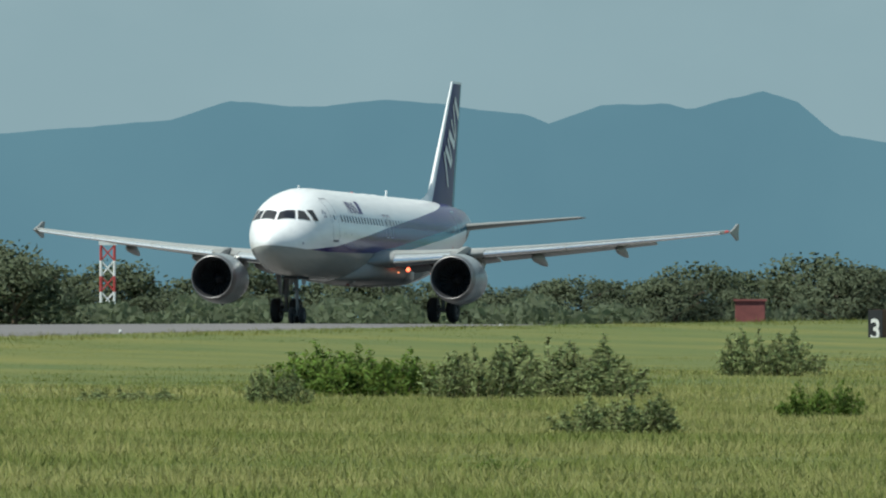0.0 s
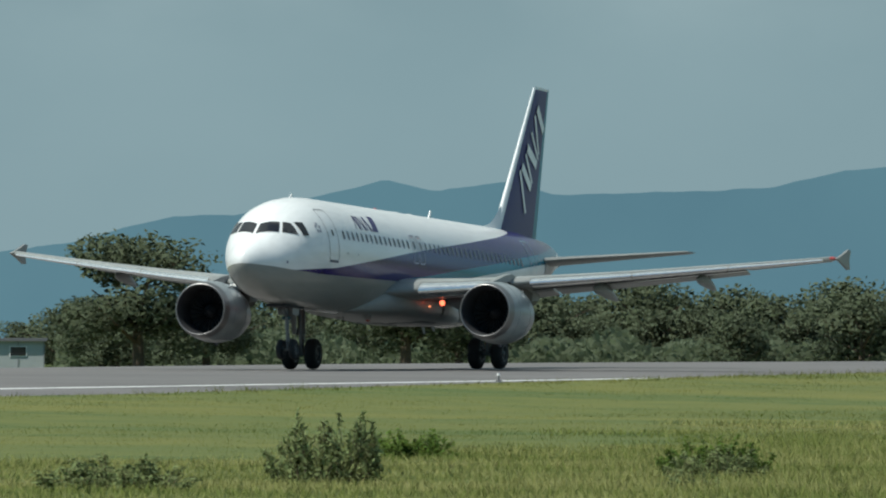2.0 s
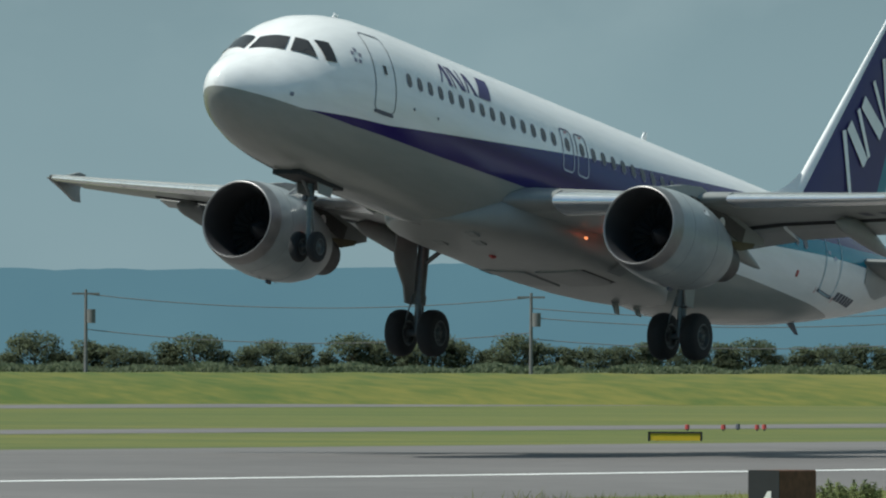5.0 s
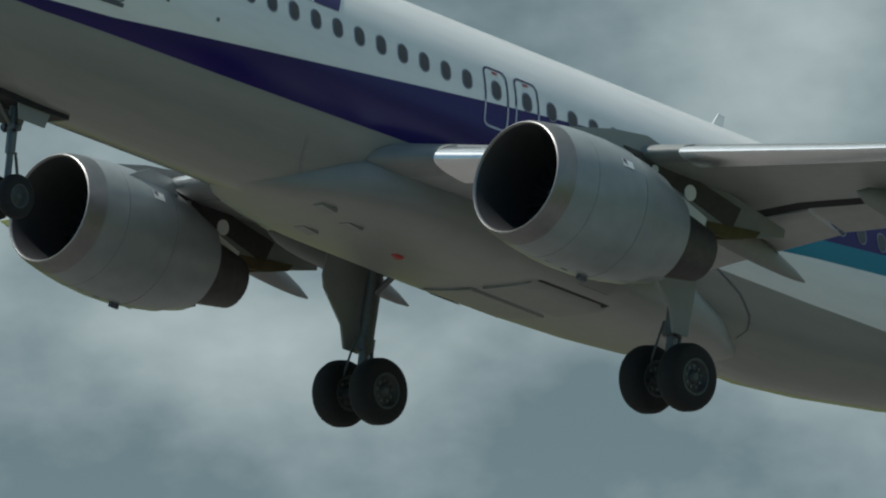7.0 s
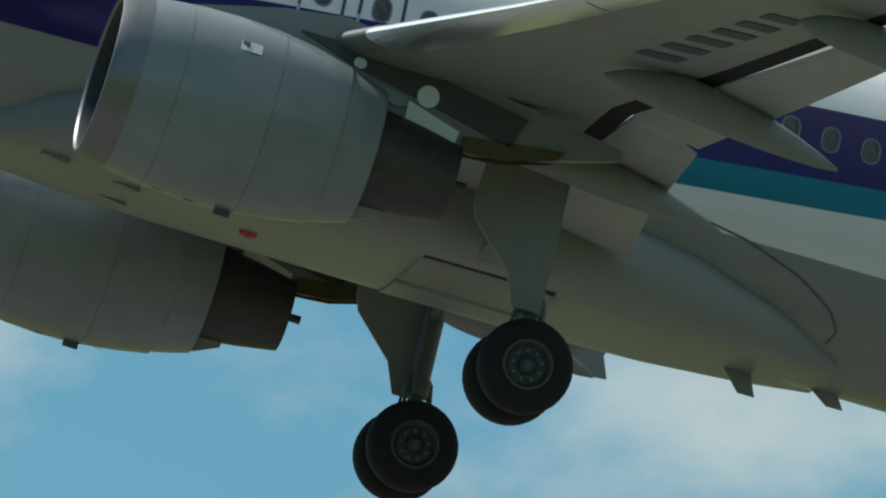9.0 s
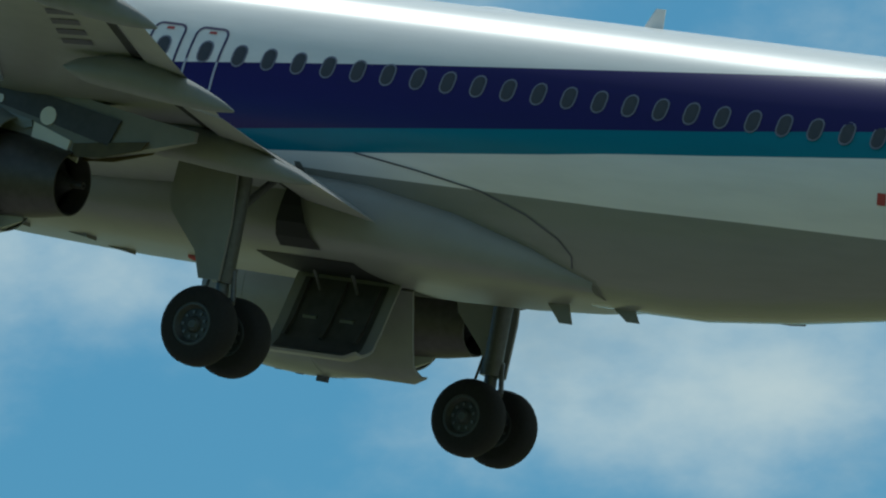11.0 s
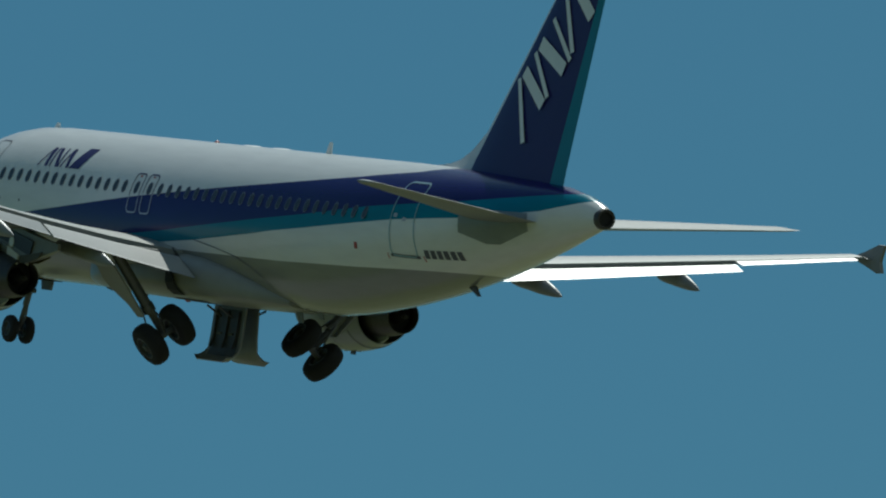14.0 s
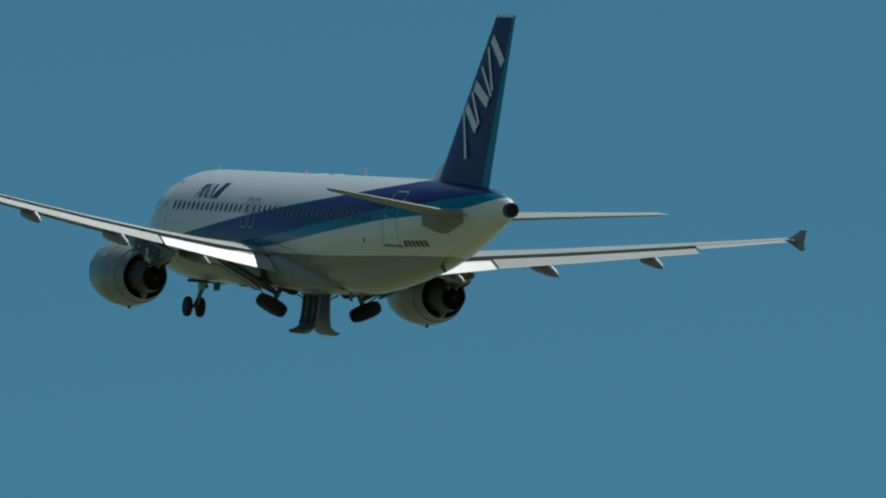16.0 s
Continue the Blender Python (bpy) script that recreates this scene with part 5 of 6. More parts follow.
def standing(bearing, reach, grow=1.0, turn=0.0, z=-0.62, wide=1.0):
    x, y, z = place(bearing, reach, z)
    return Matrix.Translation((x, y, z)) @ Matrix.Rotation(turn, 4, "Z") @ Matrix.Diagonal((grow * wide, grow * wide, grow, 1))


def build_trees():
    kinds = [build_tree(11, 5.0, 6.0, 0.3), build_tree(12, 5.0, 5.2, 0.5), build_tree(13, 5.0, 7.0, 0.2)]
    tall = build_tree(21, 9.0, 8.2, 0.9, 7500, 34, "tall dark green broadleaf tree beside the runway")
    spots = []
    r = random.Random(4)
    # the tree line: the height of its tops in degrees along the bearings, and how far it stands off
    tops = ((63.4, 0.0), (64.1, 0.035), (65.2, 0.0), (66.95, 0.07), (67.3, 0.11), (67.65, 0.09), (67.8, 0.0), (68.2, -0.07), (70.0, -0.05), (70.75, 0.02), (71.1, 0.0), (71.7, 0.01), (72.0, 0.05), (72.5, 0.07), (72.8, 0.03), (73.3, 0.07),
            (73.7, 0.0), (73.9, -0.04), (74.4, -0.01), (75.2, -0.06), (75.8, -0.04), (76.3, 0.02), (77.6, 0.03))
    for b0, b1, step, lower, d in ((70.0, 77.6, 0.17, 0.0, 900), (70.0, 77.6, 0.23, 0.07, 850), (67.0, 69.9, 0.22, 0.0, 1000), (63.4, 65.3, 0.09, 0.0, 1150)):
        while b0 < b1:
            spots.append((b0, interp(tops, b0)[0] - lower + r.uniform(-0.03, 0.02), d + r.uniform(-30, 30)))
            b0 += step * r.uniform(0.75, 1.25)
    for b0, b1, top in ((54.5, 62.6, 0.02), (62.6, 63.5, 0.01)):
        while b0 < b1:
            spots.append((b0, top + r.uniform(-0.03, 0.035), 1500))
            b0 += 0.11
    for i, (b, e, d) in enumerate(spots):
        foot = -0.62 - hollow(b, d)
        grow = (EYE_Z - foot + d * math.tan(radians(e))) / 4.6
        m = standing(b, d, grow, r.uniform(0, 6.28), foot, wide=1.15 if grow > 0.7 else 1.5)
        if i < 3:
            kinds[i].matrix_world = m
        else:
            copy_thing(kinds[i % 3], m)
    tall.matrix_world = standing(70.34, 800, (EYE_Z + 2.02 + 800 * math.tan(radians(0.31))) / 9.0, 0.6, -2.02, 1.4)
    copy_thing(tall, standing(71.45, 820, (EYE_Z + 2.02 + 820 * math.tan(radians(0.29))) / 9.0, 2.9, -2.02))
    for b, e in ((70.19, 0.02), (70.62, 0.03), (71.67, 0.08)):
        copy_thing(tall, standing(b, 830, (EYE_Z + 2.02 + 830 * math.tan(radians(e))) / 8.6, b * 7, -2.02, wide=1.2))
    # the low hedge of scrub under the far trees
    hedge = []
    for b0, b1, d, h in ((70.0, 77.6, 845, 2.9), (63.4, 65.3, 1060, 2.0), (54.5, 63.4, 1480, 1.6), (67.0, 70.0, 1000, 1.5)):
        n = int((b1 - b0) * d * 0.8)
        b = np.radians(RNG.uniform(b0, b1, n * 6))
        q = d + RNG.uniform(-12, 12, n * 6)
        dip = np.interp(np.degrees(b), (68.6, 69.4), (0, 1.4))
        hedge.append(np.stack([q * np.sin(b), q * np.cos(b), -0.62 - dip + h * RNG.uniform(0, 1, n * 6) ** 1.2 * (0.75 + 0.25 * np.sin(b * 900) * np.sin(b * 337))], 1))
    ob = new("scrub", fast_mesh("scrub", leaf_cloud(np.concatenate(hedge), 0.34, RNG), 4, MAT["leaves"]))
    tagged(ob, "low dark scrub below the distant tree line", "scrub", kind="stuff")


build_trees()


def build_shrubs():
    kinds = [build_shrub(31, MAT["shrub"], "green leafy shrub in rough grass"), build_shrub(32, MAT["pale_shrub"], "pale grey-green shrub in rough grass"),
             build_shrub(33, MAT["shrub"], "small green weed clump in rough grass", leaves=900, stems=18), build_shrub(34, MAT["pale_shrub"], "small pale weed clump in rough grass", leaves=900, stems=18)]
    placed = set()
    r = random.Random(9)
    # x, y, height, width, green or pale
    spots = ((338.2, 92.8, 1.38, 3.3, 0), (336.0, 91.0, 1.0, 2.2, 0), (332.5, 87.4, 1.40, 2.9, 1), (340.6, 87.3, 1.30, 3.1, 1), (336.5, 86.2, 0.9, 2.8, 1), (398.2, 95.8, 1.26, 2.35, 1), (259.9, 65.5, 0.71, 1.87, 1), (287.1, 67.9, 0.73, 1.21, 0), (309.4, 89.7, 0.37, 2.24, 1), (251.0, 78.0, 0.65, 1.35, 0), (234.0, 80.0, 1.14, 1.62, 1), (271.1, 90.9, 0.56, 1.41, 0), (244.5, 76.0, 0.55, 1.36, 1), (306.2, 85.3, 0.85, 1.17, 1), (223.5, 80.3, 0.58, 1.95, 1), (198.8, 82.8, 0.53, 1.32, 0), (246.9, 109.5, 0.35, 1.22, 0), (200.0, 91.1, 0.45, 1.80, 1), (193.0, 87.7, 0.65, 1.13, 0), (242.6, 128.1, 0.38, 1.12, 1))
    spots = list(spots)
    for _ in range(70):
        b, d = radians(r.uniform(61, 77)), r.uniform(200, 430)
        x, y = d * math.sin(b), d * math.cos(b)
        if y < 100:
            spots.append((x, y, r.uniform(0.22, 0.5), r.uniform(0.4, 1.3), 2 + r.randrange(2)))
    for i, (x, y, tall, across, pick) in enumerate(spots):
        m = Matrix.Translation((x, y, land(x, y) - 0.05)) @ Matrix.Rotation(r.uniform(0, 6.28), 4, "Z") @ Matrix.Diagonal((across / 2.1, across / 2.1, tall / 1.15, 1))
        if pick in placed:
            copy_thing(kinds[pick], m)
        else:
            kinds[pick].matrix_world = m
            placed.add(pick)


build_shrubs()


def build_grass():
    """Rough tall grass on the near land, a mown strip along the runway, tufts along the pavement's edge."""
    rng = RNG
    sets, ups = [[], []], [[], []]
    def wedge(n, d0, d1, y0, y1, from_edge):
        b = np.radians(rng.uniform(60.5, 77.6, n))
        d = np.sqrt(rng.uniform(d0 ** 2, d1 ** 2, n))
        x, y = d * np.sin(b), d * np.cos(b)
        q = y - (RUNWAY_Y - near_edge(x))
        k = (q > y0) & (q < y1) if from_edge else (y > y0) & (y < y1 + 14 * np.array([noise.noise((a * 0.025, c * 0.02, 1.0)) + 0.5 * noise.noise((a * 0.1, c * 0.08, 4.0)) for a, c in zip(x, y)]))
        return x[k], y[k]
    # tufts, reach from and to, the strip's sides (metres north, or off the pavement's edge), heights, blades, spread, tall or not
    for n, d0, d1, y0, y1, from_edge, h0, h1, blades, spread, tall in (
            (95000, 170, 330, 30, 92, 0, 0.04, 0.20, 10, 0.30, 1), (80000, 330, 560, 55, 102, 0, 0.04, 0.19, 9, 0.34, 1), (75000, 200, 480, -40, -0.2, 1, 0.01, 0.07, 5, 0.35, 0),
            (40000, 480, 760, -36, -0.2, 1, 0.02, 0.09, 4, 0.3, 0), (60000, 200, 470, -2.2, 0.05, 1, 0.02, 0.17, 6, 0.2, 0), (150000, 470, 800, -4, -0.1, 1, 0.05, 0.2, 5, 0.2, 0)):
        x, y = wedge(n, d0, d1, y0, y1, from_edge)
        n = len(x)
        patch = np.array([noise.noise((a * 0.06, c * 0.11, 3.0)) + 0.6 * noise.noise((a * 0.22, c * 0.4, 7.0)) for a, c in zip(x, y)])
        h = rng.uniform(h0, h1, n) * np.clip(1 + 0.75 * patch, 0.2, 2)
        z = np.array([land(a, c) for a, c in zip(x, y)]) - 0.08
        foot = np.stack([x, y, z], 1)[:, None, :] + rng.normal(size=(n, blades, 3)) * np.array([spread, spread, 0.0])
        a = rng.uniform(0, 2 * np.pi, (n, blades))
        w = np.stack([np.cos(a), np.sin(a), 0 * a], 2) * (0.008 + 0.012 * rng.uniform(size=(n, blades, 1))) * (1.2 if tall else 1.0)
        lean = rng.normal(size=(n, blades, 3)) * np.array([0.55, 0.55, 0.0])
        tip = foot + (np.array([0, 0, 1.0]) + lean) * (h[:, None, None] * rng.uniform(0.5, 1.25, (n, blades, 1)) + 0.08)
        up = rng.normal(size=(n, blades, 3)) * np.array([0.33, 0.33, 0.0]) + np.array([0, 0, 1.0])
        ups[tall].append(np.repeat(up.reshape(-1, 3) / np.linalg.norm(up.reshape(-1, 3), axis=1)[:, None], 3, axis=0))
        sets[tall].append(np.stack([foot - w, foot + w, tip], 2).reshape(-1, 3))
    ob = new("short_grass", fast_mesh("short_grass", np.concatenate(sets[0]), 3, MAT["blades"], np.concatenate(ups[0])))
    tagged(ob, "short mown green grass along the runway edge", "grass", kind="stuff")
    ob = new("grass", fast_mesh("grass", np.concatenate(sets[1]), 3, MAT["tall_blades"], np.concatenate(ups[1])))
    tagged(ob, "rough green and straw-coloured grass beside the runway", "grass", kind="stuff")


build_grass()

# ---- airfield furniture and buildings ----
MAT["concrete"] = material("weathered_concrete", (0.24, 0.25, 0.25), 0.85, grain=0.12, scale=2, stain=0.15)
MAT["sheet"] = material("painted_sheet", (0.22, 0.245, 0.255), 0.6, grain=0.08, scale=1.5, stain=0.14)
MAT["pale_wall"] = material("pale_wall", (0.38, 0.40, 0.40), 0.7, grain=0.06, scale=1.5, stain=0.12)
MAT["dark_wall"] = material("dark_concrete", (0.055, 0.062, 0.06), 0.85, grain=0.2, scale=2, stain=0.25)
# shelter red, dulled in the colour itself to paint the distance haze
MAT["hazy_red"] = material("haze_dulled_red", (0.20, 0.062, 0.055), 0.8, grain=0.15, scale=3, stain=0.2)
MAT["orange"] = material("windsock_cloth", (0.62, 0.14, 0.035), 0.8, grain=0.1, scale=5, through_light=0.4)
MAT["roof"] = material("dark_roof", (0.13, 0.13, 0.14), 0.7, grain=0.1, scale=1)
MAT["pole"] = material("pole_concrete", (0.15, 0.15, 0.15), 0.8, grain=0.1, scale=4)
MAT["yellow"] = material("yellow_panel", (0.62, 0.42, 0.02), 0.5, grain=0.05, scale=4)
MAT["rust"] = material("rusted_panel", (0.13, 0.055, 0.03), 0.85, grain=0.3, scale=6, stain=0.25)
MAT["blackboard"] = material("black_panel", (0.018, 0.018, 0.02), 0.6, grain=0.1, scale=5)
MAT["sign_white"] = material("sign_white", (0.72, 0.70, 0.66), 0.6, grain=0.08, scale=8)
MAT["mast_white"] = material("mast_white", (0.70, 0.70, 0.68), 0.6, grain=0.05, scale=3)


def facing(bearing, reach, z=None):
    """A place whose own x runs to the right across the line of sight and y away from the eye."""
    z = -0.62 - hollow(bearing, reach) if z is None else z
    return Matrix.Translation(place(bearing, reach, z)) @ Matrix.Rotation(-radians(bearing), 4, "Z")


def digit(text, size):
    """The outline of a figure as a thin raised mesh in the xz plane."""
    c = bpy.data.curves.new("figure", "FONT")
    c.body, c.size, c.extrude, c.align_x = text, size, 0.01, "CENTER"
    c.offset = 0.02
    ob = bpy.data.objects.new("figure", c)
    me = bpy.data.meshes.new_from_object(ob)
    bpy.data.objects.remove(ob)
    me.transform(Matrix.Rotation(math.pi / 2, 4, "X"))
    return me


def build_marker(x, y, text, z=-0.72):
    """A runway distance marker: a rusted box with a figure on the face towards oncoming aircraft."""
    m = thing("distance_marker", "black and rust-brown box marker with a white figure", "runway sign", "distance markers", at=Matrix.Translation((x, y, z)))
    part("box", box(-0.68, -0.30, 0.0, 0.68, 0.30, 1.22, 0.02), MAT["rust"], m, "rusted metal side panels", smooth=False)
    part("face", box(-0.70, -0.30, 0.02, -0.685, 0.30, 1.22), MAT["blackboard"], m, "black face panel", smooth=False)
    me = digit(text, 1.2)
    me.materials.append(MAT["sign_white"])
    part("figure", me, None, m, "white figure", at=Matrix.Translation((-0.715, 0, 0.01)) @ Matrix.Rotation(-math.pi / 2, 4, "Z") @ Matrix.Diagonal((0.78, 1, 1, 1)))
    part("foot", box(-0.6, -0.25, -0.12, 0.6, 0.25, 0.02), MAT["concrete"], m)


build_marker(209.66, 111.96, "4")
build_marker(550.34, 127.71, "3", -0.45)


def build_edge_lights():
    first = thing("runway_edge_light", "small white-topped runway edge light on a stem", "runway light", "runway edge lights", at=Matrix.Translation((331, 146, -0.20)))
    part("stem", tube((0, 0, 0), (0, 0, 0.26), 0.035, n=8), MAT["steel"], first)
    part("base", tube((0, 0, -0.02), (0, 0, 0.06), 0.13, 0.10, 12), MAT["pole"], first)
    part("lamp", tube((0, 0, 0.22), (0, 0, 0.31), 0.065, 0.05, 12), MAT["sign_white"], first, "pale glass lamp")
    for x in (388, 445, 502, 559, 616):
        copy_thing(first, Matrix.Translation((x, 146, -0.20 - float(fall(x)))))


build_edge_lights()


def build_signs():
    for b, d in ((67.30, 597),):
        m = thing("taxiway_sign", "small black taxiway sign with a pale curved mark", "sign", "taxiway signs", at=facing(b, d))
        part("board", box(-0.62, -0.1, 0.25, 0.62, 0.1, 1.15, 0.03), MAT["blackboard"], m, "black sign board", smooth=False)
        part("mark", join(box(-0.32, -0.125, 0.80, 0.30, -0.105, 0.93), box(0.17, -0.125, 0.42, 0.30, -0.105, 0.80), box(-0.1, -0.125, 0.36, 0.30, -0.105, 0.47)), MAT["sign_white"], m, "pale mark", smooth=False)
        for x in (-0.45, 0.45):
            part("leg", box(x - 0.04, -0.04, -0.05, x + 0.04, 0.04, 0.27), MAT["steel"], m, smooth=False)
    m = thing("yellow_sign", "long low yellow sign board in the grass", "sign", at=facing(61.45, 466))
    part("board", box(-0.86, -0.08, 0.10, 0.86, 0.08, 0.36, 0.02), MAT["yellow"], m, "yellow panel", smooth=False)
    part("frame", join(box(-0.92, -0.1, 0.34, 0.92, 0.1, 0.40), box(-0.92, -0.1, 0.04, -0.85, 0.1, 0.40), box(0.85, -0.1, 0.04, 0.92, 0.1, 0.40)), MAT["blackboard"], m, "black frame", smooth=False)
    for x in (-0.6, 0.6):
        part("leg", box(x - 0.03, -0.03, -0.05, x + 0.03, 0.03, 0.12), MAT["steel"], m, smooth=False)
    for b, d, name, mat in ((61.50, 540, "red", "red"), (61.65, 540, "red", "red"), (61.71, 545, "grey", "seal"), (61.79, 540, "red", "red"), (61.82, 542, "red", "red")):
        m = thing("taxiway_light", f"small {name} taxiway marker light", "taxiway light", "taxiway marker lights", at=facing(b, d))
        part("lamp", tube((0, 0, 0.06), (0, 0, 0.24), 0.10, 0.08, 10), MAT[mat], m)
        part("stem", tube((0, 0, -0.02), (0, 0, 0.08), 0.05, n=8), MAT["steel"], m)
    m = thing("low_barrier", "low red and white board in the far grass", "barrier", at=facing(62.44, 600))
    part("board", box(-0.6, -0.05, 0.04, 0.6, 0.05, 0.26), MAT["red"], m, smooth=False)
    part("leg", box(-0.05, -0.04, -0.05, 0.05, 0.04, 0.1), MAT["steel"], m, smooth=False)
    m = thing("white_box", "low white box beside the runway", "box", at=facing(64.15, 535))
    part("body", loft([[(-0.42, -0.45, 0.0), (0.42, -0.45, 0.0), (0.42, 0.3, 0.0), (-0.42, 0.3, 0.0)], [(-0.42, -0.42, 0.05), (0.42, -0.42, 0.05), (0.42, 0.3, 0.05), (-0.42, 0.3, 0.05)], [(-0.40, 0.0, 0.24), (0.40, 0.0, 0.24), (0.40, 0.28, 0.24), (-0.40, 0.28, 0.24)]]), MAT["sign_white"], m, smooth=False)
    part("foot", box(-0.3, -0.2, -0.06, 0.3, 0.2, 0.02), MAT["concrete"], m, smooth=False)
    for b, d in ((64.86, 540), (64.94, 540), (64.02, 540), (63.75, 520)):
        m = thing("runway_light", "small dark blue lamp on a stem at the far runway edge", "runway light", "far edge lights", at=facing(b, d))
        part("stem", tube((0, 0, -0.05), (0, 0, 0.14), 0.04, n=8), MAT["steel"], m)
        part("lamp", tube((0, 0, 0.13), (0, 0, 0.30), 0.09, 0.07, 12), MAT["glass"], m, "dark blue glass lamp")


def build_windsock():
    m = thing("windsock", "faded orange windsock on a red pole before the trees", "windsock", at=facing(64.15, 720))
    part("pole", tube((0, 0, -0.1), (0, 0, 3.75), 0.09, 0.06, 10), MAT["red"], m, "red pole")
    part("swivel", tube((0, 0, 3.7), (0, 0, 4.9), 0.03, n=8), MAT["steel"], m)
    a, c = Vector((-0.1, 0, 4.75)), Vector((1.05, 0.1, 4.05))
    for k in range(5):
        part("sock_band", loft([[a.lerp(c, u) + Vector((r * 0.5 * math.cos(q), r * math.sin(q), r * 0.85 * math.cos(q))) for q in [2 * math.pi * j / 16 for j in range(16)]] for u, r in ((k / 5, 0.42 - 0.05 * k), ((k + 1) / 5, 0.42 - 0.05 * (k + 1)))], cap=False), MAT["orange"] if k % 2 == 0 else MAT["red"], m, "orange cloth band")


build_windsock()


def build_approach_lamp():
    m = thing("approach_lamp", "bright white lamp box on short legs beyond the runway", "lamp", at=facing(65.23, 640))
    part("housing", box(-0.34, -0.3, 0.55, 0.34, 0.4, 2.35, 0.05), MAT["pole"], m, "grey lamp housing", smooth=False)
    part("lens", moved(revolve([(0.0, 0.0), (0.02, 0.25), (0.06, 0.30)], 20), Matrix.Translation((0, -0.36, 1.52)) @ Matrix.Diagonal((0.65, 1, 1.9, 1)) @ Matrix.Rotation(math.pi / 2, 4, "Z")), MAT["bulb_white"], m, "lit white lens")
    for x in (-0.3, 0.3):
        part("leg", tube((x, 0.1, -0.05), (x, 0.1, 0.57), 0.04, n=8), MAT["steel"], m)


build_approach_lamp()


build_signs()


def build_radar():
    """The red and white radar tower: legs and braces, platform, reflector, goosenecked lamp posts."""
    m = thing("radar_tower", "red and white radar antenna on a latticed steel tower", "radar tower", at=facing(68.95, 1000))
    white, red = MAT["mast_white"], MAT["red"]
    for x in (-3.6, -1.2, 1.2, 3.6):
        for y in (-2.5, 2.5):
            part("leg", tube((x, y, -0.1), (x, y, 4.0), 0.13, n=8), MAT["pole"], m, "grey steel leg")
    for x in (-3.6, 1.2):
        for y in (-2.5, 2.5):
            part("brace", join(tube((x, y, 0.2), (x + 2.4, y, 3.8), 0.07, n=6), tube((x + 2.4, y, 0.2), (x, y, 3.8), 0.07, n=6)), MAT["pole"], m)
    part("platform", box(-4.5, -3, 4.0, 4.5, 3, 4.3), red, m, "red platform", smooth=False)
    for z in (4.75, 5.2):
        part("rail", join(tube((-4.5, -3, z), (4.5, -3, z), 0.05, n=6), tube((-4.5, 3, z), (4.5, 3, z), 0.05, n=6), tube((-4.5, -3, z), (-4.5, 3, z), 0.05, n=6), tube((4.5, -3, z), (4.5, 3, z), 0.05, n=6)), red, m)
    for k in range(13):
        x = -4.5 + 0.75 * k
        part("rail_post", tube((x, -3, 4.3), (x, -3, 5.2), 0.045, n=6), red if k % 2 else white, m)
    part("pedestal", tube((0, 0, 4.3), (0, 0, 6.0), 0.9, 0.7, 16), red, m, "red pedestal")
    # curved reflector of horizontal slats, with ribs
    for k in range(9):
        z = 6.2 + 0.34 * k
        half = 2.2 - 0.10 * abs(k - 4) ** 1.3 * 0.6
        bow = [Vector((half * (-1 + 2 * q / 8), 0.5 * (1 - (-1 + 2 * q / 8) ** 2) + 0.10 * ((k - 4) / 4) ** 2, z)) for q in range(9)]
        part("reflector_slat", loft([[p + Vector((0, -0.06, -0.15)), p + Vector((0, 0.06, -0.15)), p + Vector((0, 0.06, 0.15)), p + Vector((0, -0.06, 0.15))] for p in bow]), red, m, smooth=False)
    for k in range(5):
        x = -1.8 + 0.9 * k
        part("reflector_rib", box(x - 0.07, 0.1, 6.0, x + 0.07, 0.75, 9.1), red if k % 2 else white, m, smooth=False)
    part("upper_antenna", box(-2.6, -0.25, 9.35, 2.6, 0.35, 10.3, 0.05), red, m, "red upper antenna bar", smooth=False)
    for k in range(9):
        part("upper_antenna_rib", box(-2.5 + 0.6 * k, -0.30, 9.4, -2.42 + 0.6 * k, -0.24, 10.25), white, m, smooth=False)
    for x, lean in ((-4.4, 0.9), (-2.2, 0.5), (2.2, -0.5), (4.4, -0.9)):
        part("lamp_post", join(tube((x, 2.0, 4.3), (x, 2.0, 10.4), 0.09, n=8), tube((x, 2.0, 10.4), (x + lean * 1.3, 2.0, 11.5), 0.08, n=8)), red, m, "red goosenecked post")
    part("hut", box(-2.4, -1.5, -0.1, 1.6, 2.5, 2.4, 0.05), MAT["sheet"], m, "grey equipment hut", smooth=False)


build_radar()


def build_mast(b, top, base, d=860):
    m = thing("approach_mast", "red and white banded lattice mast", "mast", at=facing(b, d))
    h = EYE_Z + 0.62 + hollow(b, d) + d * math.tan(radians(top))
    n = 6
    for k in range(n):
        z0, z1 = h * k / n, h * (k + 1) / n
        rods = []
        for x, y in ((-0.42, -0.42), (0.42, -0.42), (0.42, 0.42), (-0.42, 0.42)):
            rods.append(tube((x, y, z0), (x, y, z1), 0.09, n=6))
        rods += [tube((-0.42, -0.42, z0), (0.42, -0.42, z1), 0.05, n=5), tube((0.42, -0.42, z0), (-0.42, -0.42, z1), 0.05, n=5), tube((-0.42, 0.42, z0), (0.42, 0.42, z1), 0.05, n=5)]
        part("lattice_section", join(*rods), MAT["red"] if k % 2 else MAT["mast_white"], m, "red lattice section" if k % 2 else "white lattice section")
    part("top_box", box(-0.55, -0.5, h, 0.55, 0.5, h + 0.35), MAT["mast_white"], m, smooth=False)


build_mast(73.73, 0.08, -0.22)
m = thing("red_shelter", "small red equipment shelter before the trees", "shelter", at=facing(76.40, 828))
part("body", box(-0.9, -0.8, -0.05, 0.9, 0.8, 2.45, 0.04), MAT["hazy_red"], m, smooth=False)
